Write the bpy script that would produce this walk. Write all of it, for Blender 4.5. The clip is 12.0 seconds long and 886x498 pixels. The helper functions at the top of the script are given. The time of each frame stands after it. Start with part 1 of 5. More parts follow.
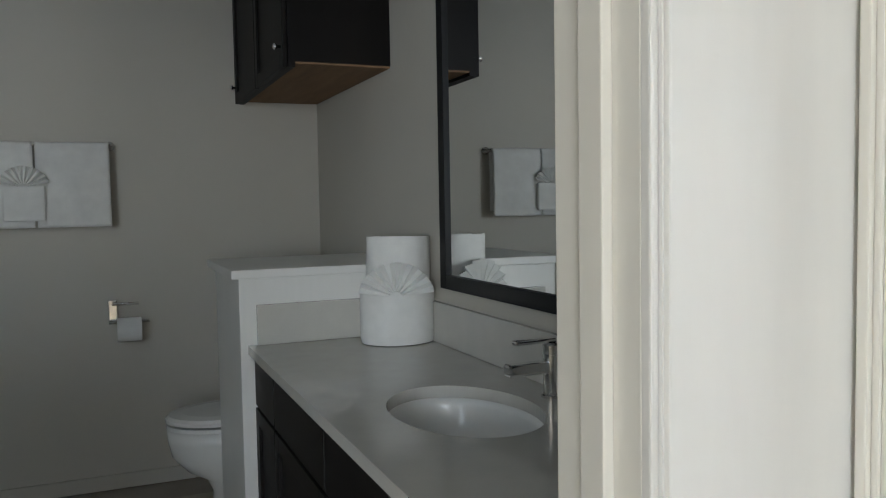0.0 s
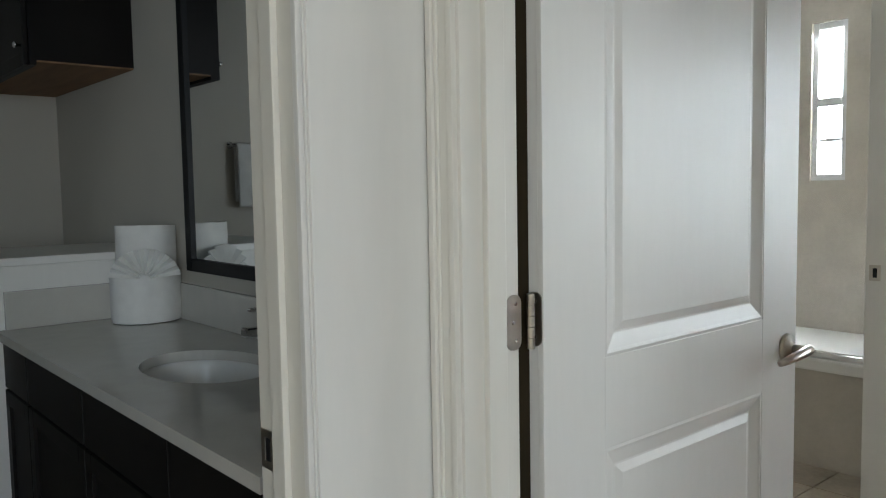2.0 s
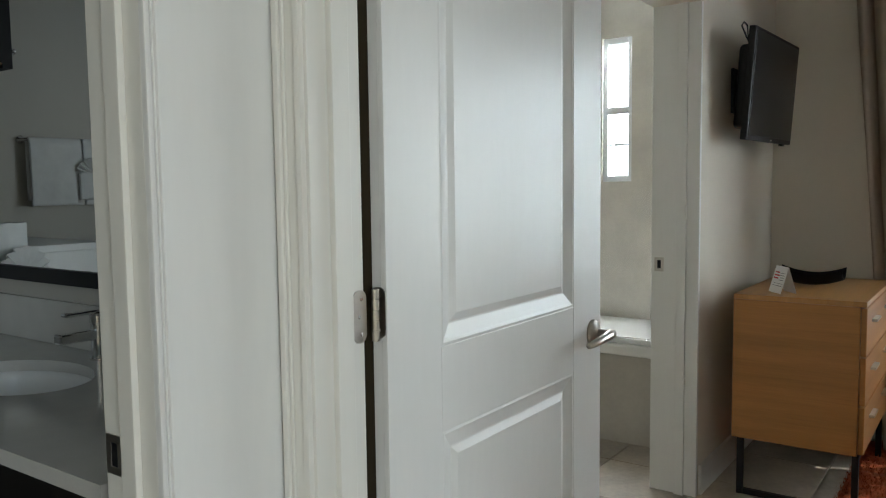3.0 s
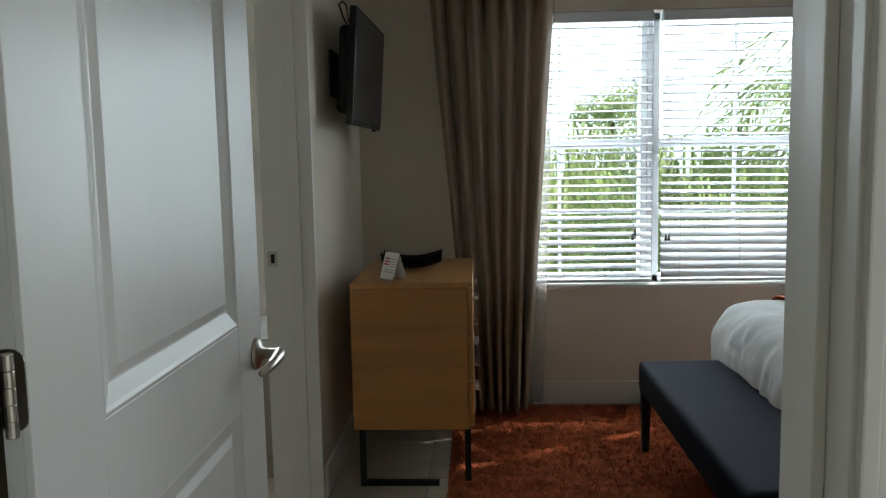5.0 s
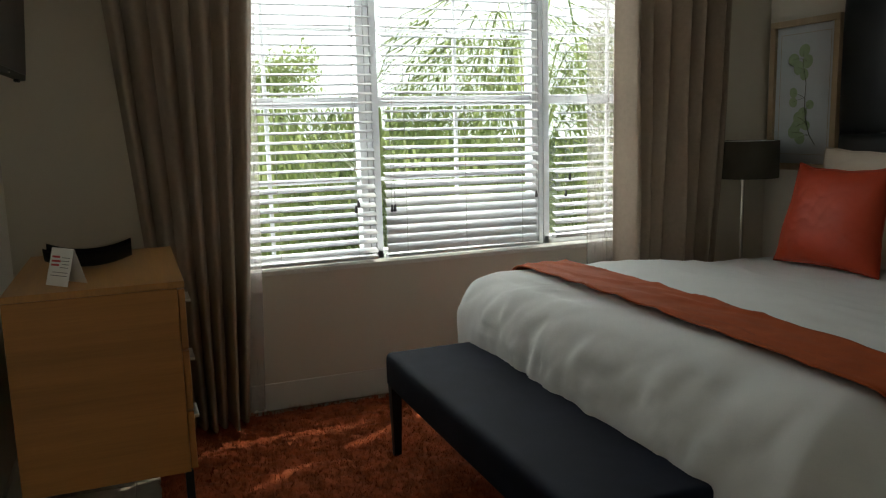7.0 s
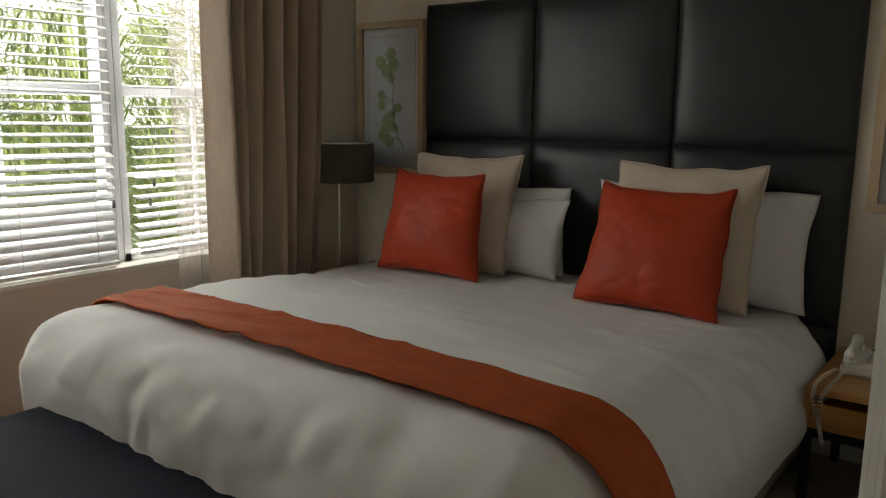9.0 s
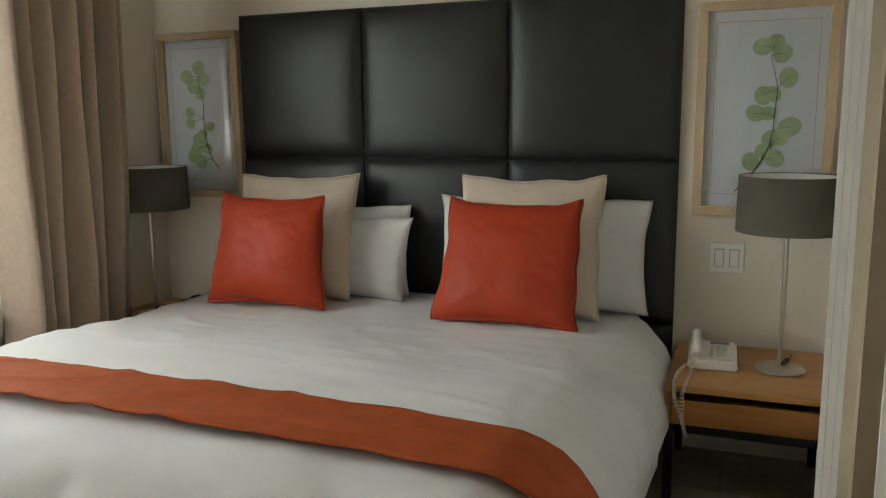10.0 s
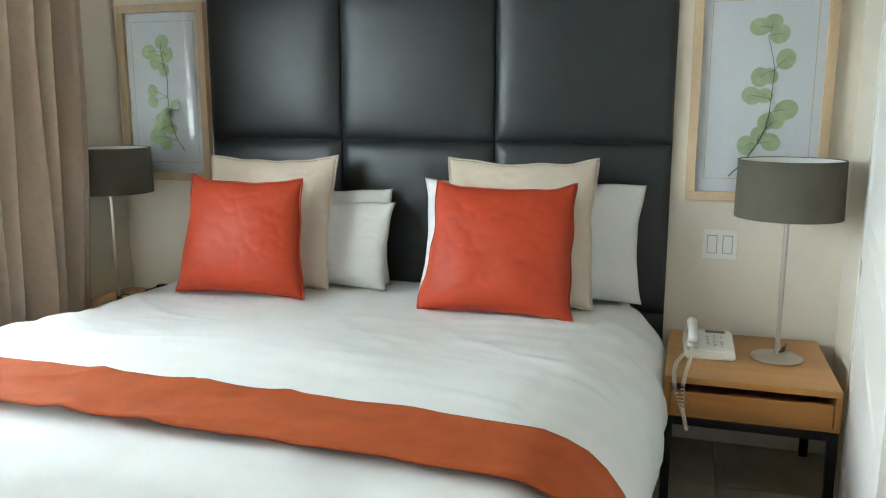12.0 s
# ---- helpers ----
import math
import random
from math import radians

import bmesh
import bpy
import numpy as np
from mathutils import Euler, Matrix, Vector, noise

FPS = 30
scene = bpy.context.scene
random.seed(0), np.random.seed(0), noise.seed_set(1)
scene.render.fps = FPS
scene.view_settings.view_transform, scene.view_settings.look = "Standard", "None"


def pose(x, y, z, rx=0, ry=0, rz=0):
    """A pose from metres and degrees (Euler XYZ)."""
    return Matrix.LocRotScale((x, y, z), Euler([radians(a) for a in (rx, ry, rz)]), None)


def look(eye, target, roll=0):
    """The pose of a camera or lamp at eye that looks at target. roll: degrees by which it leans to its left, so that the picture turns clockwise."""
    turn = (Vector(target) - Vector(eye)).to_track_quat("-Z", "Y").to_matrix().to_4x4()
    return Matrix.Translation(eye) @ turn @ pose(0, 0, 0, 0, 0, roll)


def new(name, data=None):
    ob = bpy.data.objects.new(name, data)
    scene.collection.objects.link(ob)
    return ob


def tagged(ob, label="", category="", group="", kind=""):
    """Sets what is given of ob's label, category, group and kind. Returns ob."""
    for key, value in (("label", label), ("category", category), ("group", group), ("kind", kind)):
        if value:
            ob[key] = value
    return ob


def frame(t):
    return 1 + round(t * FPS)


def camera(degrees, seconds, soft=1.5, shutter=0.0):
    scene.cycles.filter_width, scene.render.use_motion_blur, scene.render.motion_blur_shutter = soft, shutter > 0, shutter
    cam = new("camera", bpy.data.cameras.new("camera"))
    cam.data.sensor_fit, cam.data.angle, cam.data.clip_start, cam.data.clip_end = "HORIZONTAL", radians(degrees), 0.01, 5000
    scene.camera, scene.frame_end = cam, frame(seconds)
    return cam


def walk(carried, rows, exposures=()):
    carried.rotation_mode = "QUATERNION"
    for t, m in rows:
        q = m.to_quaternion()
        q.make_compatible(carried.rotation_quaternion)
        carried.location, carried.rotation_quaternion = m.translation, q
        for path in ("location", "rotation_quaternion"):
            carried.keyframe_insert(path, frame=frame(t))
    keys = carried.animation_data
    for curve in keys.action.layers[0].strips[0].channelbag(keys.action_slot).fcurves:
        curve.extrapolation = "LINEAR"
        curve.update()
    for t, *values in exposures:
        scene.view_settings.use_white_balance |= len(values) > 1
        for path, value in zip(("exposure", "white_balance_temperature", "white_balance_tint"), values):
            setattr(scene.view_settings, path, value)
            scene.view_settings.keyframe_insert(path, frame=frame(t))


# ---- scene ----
cam = camera(58.7, 12.0, soft=1.15)
PATH = [
    (0, (1.469, 0.613, 1.321), (2.256, 2.448, 1.206), -1.0),
    (0.5, (1.449, 0.572, 1.331), (2.479, 2.281, 1.196), -2.3),
    (1, (1.424, 0.495, 1.331), (2.669, 2.054, 1.192), -3.6),
    (1.5, (1.39, 0.351, 1.322), (2.686, 1.869, 1.198), -2.8),
    (2, (1.300, 0.170, 1.328), (2.602, 1.680, 1.177), -1.0),
    (2.5, (1.214, 0.153, 1.325), (2.755, 1.418, 1.171), -1.2),
    (2.7, (1.185, 0.160, 1.327), (2.770, 1.372, 1.174), -1.2),
    (4.3, (1.462, 0.365, 1.351), (3.372, 0.927, 1.156), 0.1),
    (4.5, (1.455, 0.476, 1.338), (3.412, 0.855, 1.165), -1.1),
    (5, (1.453, 0.545, 1.346), (3.439, 0.635, 1.127), -1.1),
    (5.5, (1.548, 0.596, 1.329), (3.529, 0.522, 1.066), -0.0),
    (6, (1.759, 0.643, 1.316), (3.73, 0.433, 1.055), -0.9),
    (6.5, (1.938, 0.679, 1.316), (3.874, 0.282, 1.007), -0.3),
    (7, (2.109, 0.698, 1.313), (3.948, -0.024, 1.001), -1.5),
    (7.5, (2.231, 0.731, 1.315), (3.881, -0.354, 0.999), -1.5),
    (7.7, (2.267, 0.716, 1.305), (3.846, -0.474, 1.002), -1.5),
    (9.3, (2.656, 0.548, 1.37), (3.724, -1.11, 1.036), 0.1),
    (9.5, (2.73, 0.538, 1.362), (3.694, -1.186, 1.047), -0.7),
    (10, (2.895, 0.585, 1.396), (3.595, -1.26, 1.069), -0.6),
    (10.5, (3.009, 0.602, 1.383), (3.568, -1.29, 1.054), -1.0),
    (11, (3.05, 0.584, 1.376), (3.564, -1.319, 1.04), -1.1),
    (11.5, (3.046, 0.531, 1.389), (3.578, -1.365, 1.04), -1.2),
    (12, (3.072, 0.492, 1.367), (3.655, -1.388, 1.008), -0.0),
]
walk(cam, [(t, look(eye, target, roll)) for t, eye, target, roll in PATH],
     exposures=[(0.0, 1.35, 6150, 9), (0.5, 0.98, 6150, 9), (1.0, 0.74, 6050, 9), (1.5, 0.6, 6050, 9), (2.0, 0.72, 6050, 7), (2.7, 0.78, 6000, 5), (4.3, 0.45, 5950, 3), (5.2, -0.15, 5950, 3), (6.5, -0.4, 6600, 3), (7.7, -0.28, 6800, 4),
                (9.3, 0.05, 7300, 9), (10.0, 0.85, 6900, 6), (10.5, 1.62, 6500, 4),
                (11.0, 1.9, 6250, 2), (12.0, 1.95, 6000, 0)])

# ---- world and light ----
SUN_EL, SUN_AZ = radians(39), radians(152.5)
world = bpy.data.worlds.new("sky")
scene.world = world
world.use_nodes = True
wn = world.node_tree.nodes
sky = wn.new("ShaderNodeTexSky")
sky.sky_type, sky.sun_disc = "NISHITA", False
sky.sun_elevation, sky.sun_rotation = SUN_EL, SUN_AZ
world.node_tree.links.new(sky.outputs[0], wn["Background"].inputs[0])
wn["Background"].inputs[1].default_value = 0.15

sun_data = bpy.data.lights.new("sun", "SUN")
sun_data.energy, sun_data.angle, sun_data.color = 5.0, radians(0.5), (1.0, 0.95, 0.86)
sun = new("sun", sun_data)
sun.matrix_world = look((math.sin(SUN_AZ) * 10, math.cos(SUN_AZ) * 10, math.tan(SUN_EL) * 10), (0, 0, 0))


def window_light(name, eye, target, w, h, energy, color=(0.93, 0.97, 1.0)):
    d = bpy.data.lights.new(name, "AREA")
    d.shape, d.size, d.size_y, d.energy, d.color = "RECTANGLE", w, h, energy, color
    ob = new(name, d)
    ob.matrix_world = look(eye, target)
    return ob


window_light("daylight_bedroom", (5.93, -0.81, 1.42), (3.0, -0.81, 1.0), 2.6, 1.4, 64)
window_light("daylight_lounge", (-0.6, -3.42, 1.45), (0.6, 0.5, 1.2), 1.9, 1.5, 46)
window_light("daylight_shower", (5.92, 2.07, 1.77), (4.2, 1.9, 1.0), 0.2, 0.84, 45)
# unseen bluish fill lamp, added to brighten the towel wall and half wall
window_light("fill_bathroom", (0.40, 1.20, 1.65), (0.75, 4.6, 1.2), 0.7, 1.0, 2.3, (0.66, 0.83, 1.0))

# ---- materials ----
def material(name, base, rough=0.6, metal=0.0, vary=0.06, scale=6.0, fine=120.0, bump=0.05, stretch=(1, 1, 1), sheen=0.0, coat=0.0, dark=None, island=False, spec=0.5):
    m = bpy.data.materials.new(name)
    m.use_nodes = True
    nt = m.node_tree
    n, l = nt.nodes, nt.links
    b = n["Principled BSDF"]
    tc, mp = n.new("ShaderNodeTexCoord"), n.new("ShaderNodeMapping")
    mp.inputs["Scale"].default_value = stretch
    l.new(tc.outputs["Object"], mp.inputs[0])
    big, small, mix = n.new("ShaderNodeTexNoise"), n.new("ShaderNodeTexNoise"), n.new("ShaderNodeMix")
    big.inputs["Scale"].default_value, big.inputs["Detail"].default_value = scale, 5
    small.inputs["Scale"].default_value, small.inputs["Detail"].default_value = fine, 4
    for t in (big, small):
        l.new(mp.outputs[0], t.inputs["Vector"])
    add = n.new("ShaderNodeMath")
    add.operation = "MULTIPLY_ADD"
    add.inputs[1].default_value = 0.4
    l.new(small.outputs["Fac"], add.inputs[0])
    l.new(big.outputs["Fac"], add.inputs[2])
    ramp = n.new("ShaderNodeMapRange")
    ramp.inputs[1].default_value, ramp.inputs[2].default_value = 0.4, 1.0
    l.new(add.outputs[0], ramp.inputs[0])
    mix.data_type = "RGBA"
    lo = dark or tuple(c * (1 - vary * 2.2) for c in base)
    hi = tuple(min(1, c * (1 + vary)) for c in base)
    mix.inputs["A"].default_value, mix.inputs["B"].default_value = (*lo, 1), (*hi, 1)
    l.new(ramp.outputs[0], mix.inputs["Factor"])
    out = mix.outputs["Result"]
    if island:
        inf, hsv, mr = n.new("ShaderNodeObjectInfo"), n.new("ShaderNodeHueSaturation"), n.new("ShaderNodeMapRange")
        mr.inputs[3].default_value, mr.inputs[4].default_value = 0.85, 1.12
        l.new(inf.outputs["Random"], mr.inputs[0])
        l.new(mr.outputs[0], hsv.inputs["Value"])
        l.new(out, hsv.inputs["Color"])
        out = hsv.outputs[0]
    l.new(out, b.inputs["Base Color"])
    b.inputs["Roughness"].default_value, b.inputs["Metallic"].default_value = rough, metal
    b.inputs["Specular IOR Level"].default_value = spec
    b.inputs["Sheen Weight"].default_value, b.inputs["Coat Weight"].default_value = sheen, coat
    bp = n.new("ShaderNodeBump")
    bp.inputs["Strength"].default_value, bp.inputs["Distance"].default_value = bump, 0.004
    l.new(add.outputs[0], bp.inputs["Height"])
    l.new(bp.outputs[0], b.inputs["Normal"])
    return m


PAINT = material("wall_paint", (0.72, 0.66, 0.555), 0.85, vary=0.02, scale=2, fine=260, bump=0.12)
BATH_PAINT = material("bath_wall_paint", (0.55, 0.52, 0.46), 0.8, vary=0.02, scale=2, fine=260, bump=0.12)
CEIL = material("ceiling_paint", (0.80, 0.79, 0.76), 0.9, vary=0.02, fine=200, bump=0.2)
WHITE = material("white_gloss_paint", (0.78, 0.765, 0.73), 0.34, vary=0.02, scale=3, fine=60, bump=0.03, stretch=(1, 1, 0.15))
TRIM = material("cream_trim_paint", (0.76, 0.735, 0.67), 0.4, vary=0.02, scale=3, fine=60, bump=0.03, stretch=(1, 1, 0.15))
TILE = material("beige_floor_tile", (0.42, 0.36, 0.28), 0.35, vary=0.16, scale=5, fine=40, bump=0.03, island=True)
GROUT = material("grout", (0.34, 0.30, 0.25), 0.9, bump=0.2)
RUGM = material("rust_shag_pile", (0.36, 0.085, 0.03), 0.95, vary=0.3, scale=18, fine=160, bump=0.8, spec=0.12)
OAK = material("oak_veneer", (0.44, 0.195, 0.05), 0.45, vary=0.14, scale=3, fine=30, bump=0.06, stretch=(0.25, 0.25, 6))
OAKTOP = material("oak_veneer_top", (0.50, 0.245, 0.07), 0.34, vary=0.12, scale=3, fine=30, bump=0.05, stretch=(0.4, 6, 1))
PALEOAK = material("pale_oak_frame", (0.58, 0.43, 0.27), 0.5, vary=0.1, scale=4, fine=60, bump=0.08, stretch=(3, 3, 0.5))
BLACK = material("black_steel", (0.010, 0.010, 0.011), 0.5, spec=0.25, vary=0.1, bump=0.03)
PLASTIC = material("black_plastic", (0.008, 0.008, 0.009), 0.45, spec=0.25, vary=0.1, bump=0.04)
SCREEN = material("dark_screen", (0.012, 0.010, 0.009), 0.3, spec=0.25, vary=0.05, bump=0.0)
LEATHER = material("black_leather", (0.019, 0.0212, 0.0222), 0.40, vary=0.12, scale=7, fine=420, bump=0.25, spec=0.42)
NAVY = material("navy_weave", (0.007, 0.010, 0.022), 0.75, vary=0.25, scale=8, fine=500, bump=0.3, spec=0.12)
LINEN = material("white_bed_linen", (0.71, 0.705, 0.685), 0.8, vary=0.03, scale=5, fine=300, bump=0.12, spec=0.12)
TAUPE = material("taupe_valance", (0.42, 0.35, 0.28), 0.9, vary=0.08, scale=6, fine=300, bump=0.2, spec=0.12)
RUST = material("rust_runner", (0.40, 0.088, 0.028), 0.75, vary=0.1, scale=14, fine=340, bump=0.25, spec=0.12)
SATIN = material("red_orange_satin", (0.39, 0.044, 0.015), 0.55, vary=0.05, scale=7, fine=300, bump=0.15, spec=0.25)
OATMEAL = material("oatmeal_cotton", (0.60, 0.51, 0.41), 0.9, vary=0.05, scale=8, fine=400, bump=0.3, spec=0.12)
CURTAIN = material("taupe_curtain", (0.49, 0.395, 0.305), 0.85, vary=0.06, scale=40, fine=300, bump=0.2, spec=0.12)
CHROME = material("chrome", (0.8, 0.8, 0.8), 0.12, 1.0, vary=0.03, bump=0.01)
NICKEL = material("satin_nickel", (0.56, 0.52, 0.46), 0.3, 1.0, vary=0.06, fine=300, bump=0.03)
SHADE = material("grey_brown_shade", (0.12, 0.11, 0.085), 0.85, vary=0.08, scale=10, fine=500, bump=0.25, spec=0.12)
SHADEIN = material("white_shade_lining", (0.75, 0.74, 0.72), 0.8, vary=0.02)
IVORY = material("ivory_plastic", (0.72, 0.69, 0.62), 0.4, vary=0.02, bump=0.02)
PLATE = material("white_plastic", (0.78, 0.76, 0.71), 0.35, vary=0.02, bump=0.02)
DARKKEY = material("grey_print", (0.18, 0.18, 0.19), 0.6)
PAPER = material("white_paper", (0.82, 0.82, 0.80), 0.85, vary=0.01, fine=300, bump=0.05)
REDPRINT = material("red_print", (0.55, 0.05, 0.06), 0.7)
MATBOARD = material("pale_mat_board", (0.74, 0.76, 0.78), 0.85, vary=0.015, bump=0.05)
LEAFART = material("printed_leaf_green", (0.47, 0.58, 0.33), 0.8, vary=0.12, scale=30, fine=200, bump=0.0)
STEMART = material("printed_stem", (0.10, 0.11, 0.05), 0.8)
QUARTZ = material("white_quartz", (0.55, 0.53, 0.485), 0.10, vary=0.03, scale=12, fine=200, bump=0.0)
CERAMIC = material("white_ceramic", (0.80, 0.79, 0.76), 0.08, vary=0.01, bump=0.0)
ESPRESSO = material("espresso_wood", (0.009, 0.007, 0.006), 0.5, spec=0.2, vary=0.2, scale=4, fine=40, bump=0.06, stretch=(1, 1, 0.2))
TOWEL = material("white_terry", (0.76, 0.75, 0.72), 0.95, vary=0.04, scale=20, fine=500, bump=0.7, spec=0.12)
WALLTILE = material("pale_wall_tile", (0.56, 0.52, 0.45), 0.22, vary=0.06, scale=6, fine=50, bump=0.02, island=True)
BLINDM = material("white_blind_slat", (0.80, 0.81, 0.82), 0.45, vary=0.015, bump=0.02)
VINYL = material("white_window_vinyl", (0.78, 0.79, 0.80), 0.4, vary=0.02, bump=0.02)
CORD = material("cord", (0.72, 0.71, 0.68), 0.8)
DARKCORD = material("dark_cord", (0.02, 0.02, 0.02), 0.6)
GRASS = material("lawn", (0.09, 0.14, 0.035), 0.9, vary=0.3, scale=8, fine=80, bump=0.5)
BARK = material("palm_bark", (0.16, 0.12, 0.08), 0.9, vary=0.3, scale=6, fine=50, bump=0.6)
ASPHALT = material("asphalt", (0.06, 0.06, 0.062), 0.9, vary=0.2, fine=200, bump=0.3)


def sheer_material():
    m = bpy.data.materials.new("sheer_voile")
    m.use_nodes = True
    n, l = m.node_tree.nodes, m.node_tree.links
    b, tr, mix, tl, m2 = n["Principled BSDF"], n.new("ShaderNodeBsdfTransparent"), n.new("ShaderNodeMixShader"), n.new("ShaderNodeBsdfTranslucent"), n.new("ShaderNodeMixShader")
    b.inputs["Base Color"].default_value, b.inputs["Roughness"].default_value = (0.72, 0.66, 0.62, 1), 0.9
    tl.inputs[0].default_value = (0.72, 0.66, 0.62, 1)
    wv = n.new("ShaderNodeTexNoise")
    wv.inputs["Scale"].default_value = 30
    mr = n.new("ShaderNodeMapRange")
    mr.inputs[3].default_value, mr.inputs[4].default_value = 0.24, 0.38
    l.new(wv.outputs["Fac"], mr.inputs[0])
    m2.inputs[0].default_value = 0.5
    l.new(b.outputs[0], m2.inputs[1])
    l.new(tl.outputs[0], m2.inputs[2])
    l.new(mr.outputs[0], mix.inputs[0])
    l.new(tr.outputs[0], mix.inputs[1])
    l.new(m2.outputs[0], mix.inputs[2])
    l.new(mix.outputs[0], n["Material Output"].inputs[0])
    return m


def leaf_material():
    m = material("backlit_palm_frond", (0.12, 0.18, 0.06), 0.5, vary=0.35, scale=4, fine=40, bump=0.1)
    n, l = m.node_tree.nodes, m.node_tree.links
    b, tl, mix = n["Principled BSDF"], n.new("ShaderNodeBsdfTranslucent"), n.new("ShaderNodeMixShader")
    tl.inputs[0].default_value = (0.60, 0.70, 0.30, 1)
    mix.inputs[0].default_value = 0.62
    l.new(b.outputs[0], mix.inputs[1])
    l.new(tl.outputs[0], mix.inputs[2])
    l.new(mix.outputs[0], n["Material Output"].inputs[0])
    return m


def glass_material():
    m = bpy.data.materials.new("clear_glass")
    m.use_nodes = True
    n, l = m.node_tree.nodes, m.node_tree.links
    g, tr, mix, fr = n.new("ShaderNodeBsdfGlossy"), n.new("ShaderNodeBsdfTransparent"), n.new("ShaderNodeMixShader"), n.new("ShaderNodeFresnel")
    g.inputs["Roughness"].default_value = 0.02
    fr.inputs[0].default_value = 1.45
    l.new(fr.outputs[0], mix.inputs[0])
    l.new(tr.outputs[0], mix.inputs[1])
    l.new(g.outputs[0], mix.inputs[2])
    l.new(mix.outputs[0], n["Material Output"].inputs[0])
    return m


def mirror_material():
    m = bpy.data.materials.new("mirror_glass")
    m.use_nodes = True
    b = m.node_tree.nodes["Principled BSDF"]
    b.inputs["Base Color"].default_value, b.inputs["Metallic"].default_value, b.inputs["Roughness"].default_value = (0.86, 0.88, 0.88, 1), 1.0, 0.01
    return m


def sheet(p0, p1, p2, p3):
    """One flat pane; its corners run anticlockwise as seen from the room."""
    bm = bmesh.new()
    bm.faces.new([bm.verts.new(p) for p in (p0, p1, p2, p3)])
    return bm


FROND = leaf_material()
n, l = CURTAIN.node_tree.nodes, CURTAIN.node_tree.links
thru, mixed = n.new("ShaderNodeBsdfTranslucent"), n.new("ShaderNodeMixShader")
thru.inputs[0].default_value = (0.52, 0.46, 0.40, 1)
mixed.inputs[0].default_value = 0.25
l.new(n["Principled BSDF"].outputs[0], mixed.inputs[1])
l.new(thru.outputs[0], mixed.inputs[2])
l.new(mixed.outputs[0], n["Material Output"].inputs[0])
RAWPLY = material("raw_plywood", (0.26, 0.15, 0.075), 0.8, vary=0.15, scale=5, fine=60, bump=0.06, stretch=(4, 0.5, 1))
# near-black brown that stands for the shade in the hinge gap
GAPSHADE = material("hinge_gap_shade", (0.030, 0.022, 0.012), 0.9, spec=0.1)
SHEER, GLASS, MIRROR = sheer_material(), glass_material(), mirror_material()

# ---- mesh helpers ----
def finish(bm, name, mat, smooth=False):
    me = bpy.data.meshes.new(name)
    if mat is not GLASS:
        bmesh.ops.recalc_face_normals(bm, faces=bm.faces)
    bm.to_mesh(me)
    bm.free()
    me.materials.append(mat)
    if smooth:
        for p in me.polygons:
            p.use_smooth = True
    return me


def box(x0, x1, y0, y1, z0, z1, bevel=0.0, bm=None, seg=2):
    own = bmesh.new()
    bmesh.ops.create_cube(own, size=1)
    for v in own.verts:
        v.co = Vector(((x0 + x1) / 2 + v.co.x * (x1 - x0), (y0 + y1) / 2 + v.co.y * (y1 - y0), (z0 + z1) / 2 + v.co.z * (z1 - z0)))
    if bevel:
        bmesh.ops.bevel(own, geom=list(own.edges), offset=bevel, segments=seg, affect="EDGES", profile=0.6)
    if bm is None:
        return own
    merge(bm, own)
    return bm


def merge(bm, other, m=None):
    if m is not None:
        other.transform(m)
    me = bpy.data.meshes.new("tmp")
    other.to_mesh(me)
    other.free()
    bm.from_mesh(me)
    bpy.data.meshes.remove(me)
    return bm


def lathe(profile, n=32, close=True):
    """Rings (radius, z) about the z axis."""
    bm = bmesh.new()
    rings = []
    for r, z in profile:
        rings.append([bm.verts.new((r * math.cos(2 * math.pi * i / n), r * math.sin(2 * math.pi * i / n), z)) for i in range(n)])
    for a, b in zip(rings, rings[1:]):
        for i in range(n):
            bm.faces.new((a[i], a[(i + 1) % n], b[(i + 1) % n], b[i]))
    if close:
        bm.faces.new(rings[0][::-1])
        bm.faces.new(rings[-1])
    return bm


def tube(points, r, n=8):
    """A round bar along points, radius r or a list of radii."""
    bm = bmesh.new()
    pts = [Vector(p) for p in points]
    rings = []
    up = Vector((0.13, 0.21, 1))
    for i, p in enumerate(pts):
        d = (pts[min(i + 1, len(pts) - 1)] - pts[max(i - 1, 0)]).normalized()
        s = d.cross(up)
        s = s.normalized() if s.length > 1e-4 else d.cross(Vector((1, 0, 0))).normalized()
        u = s.cross(d)
        rr = r[i] if isinstance(r, (list, tuple)) else r
        rings.append([bm.verts.new(p + rr * (s * math.cos(2 * math.pi * k / n) + u * math.sin(2 * math.pi * k / n))) for k in range(n)])
    for a, b in zip(rings, rings[1:]):
        for k in range(n):
            bm.faces.new((a[k], a[(k + 1) % n], b[(k + 1) % n], b[k]))
    bm.faces.new(rings[0][::-1])
    bm.faces.new(rings[-1])
    return bm


def grid_surface(fn, nu, nv):
    bm = bmesh.new()
    vs = [[bm.verts.new(fn(i / nu, j / nv)) for j in range(nv + 1)] for i in range(nu + 1)]
    for i in range(nu):
        for j in range(nv):
            bm.faces.new((vs[i][j], vs[i + 1][j], vs[i + 1][j + 1], vs[i][j + 1]))
    return bm


def thing(name, label, category, group="", at=(0, 0, 0), kind=""):
    ob = new(name)
    ob.location = at
    ob.empty_display_size = 0.05
    return tagged(ob, label, category, group, kind)


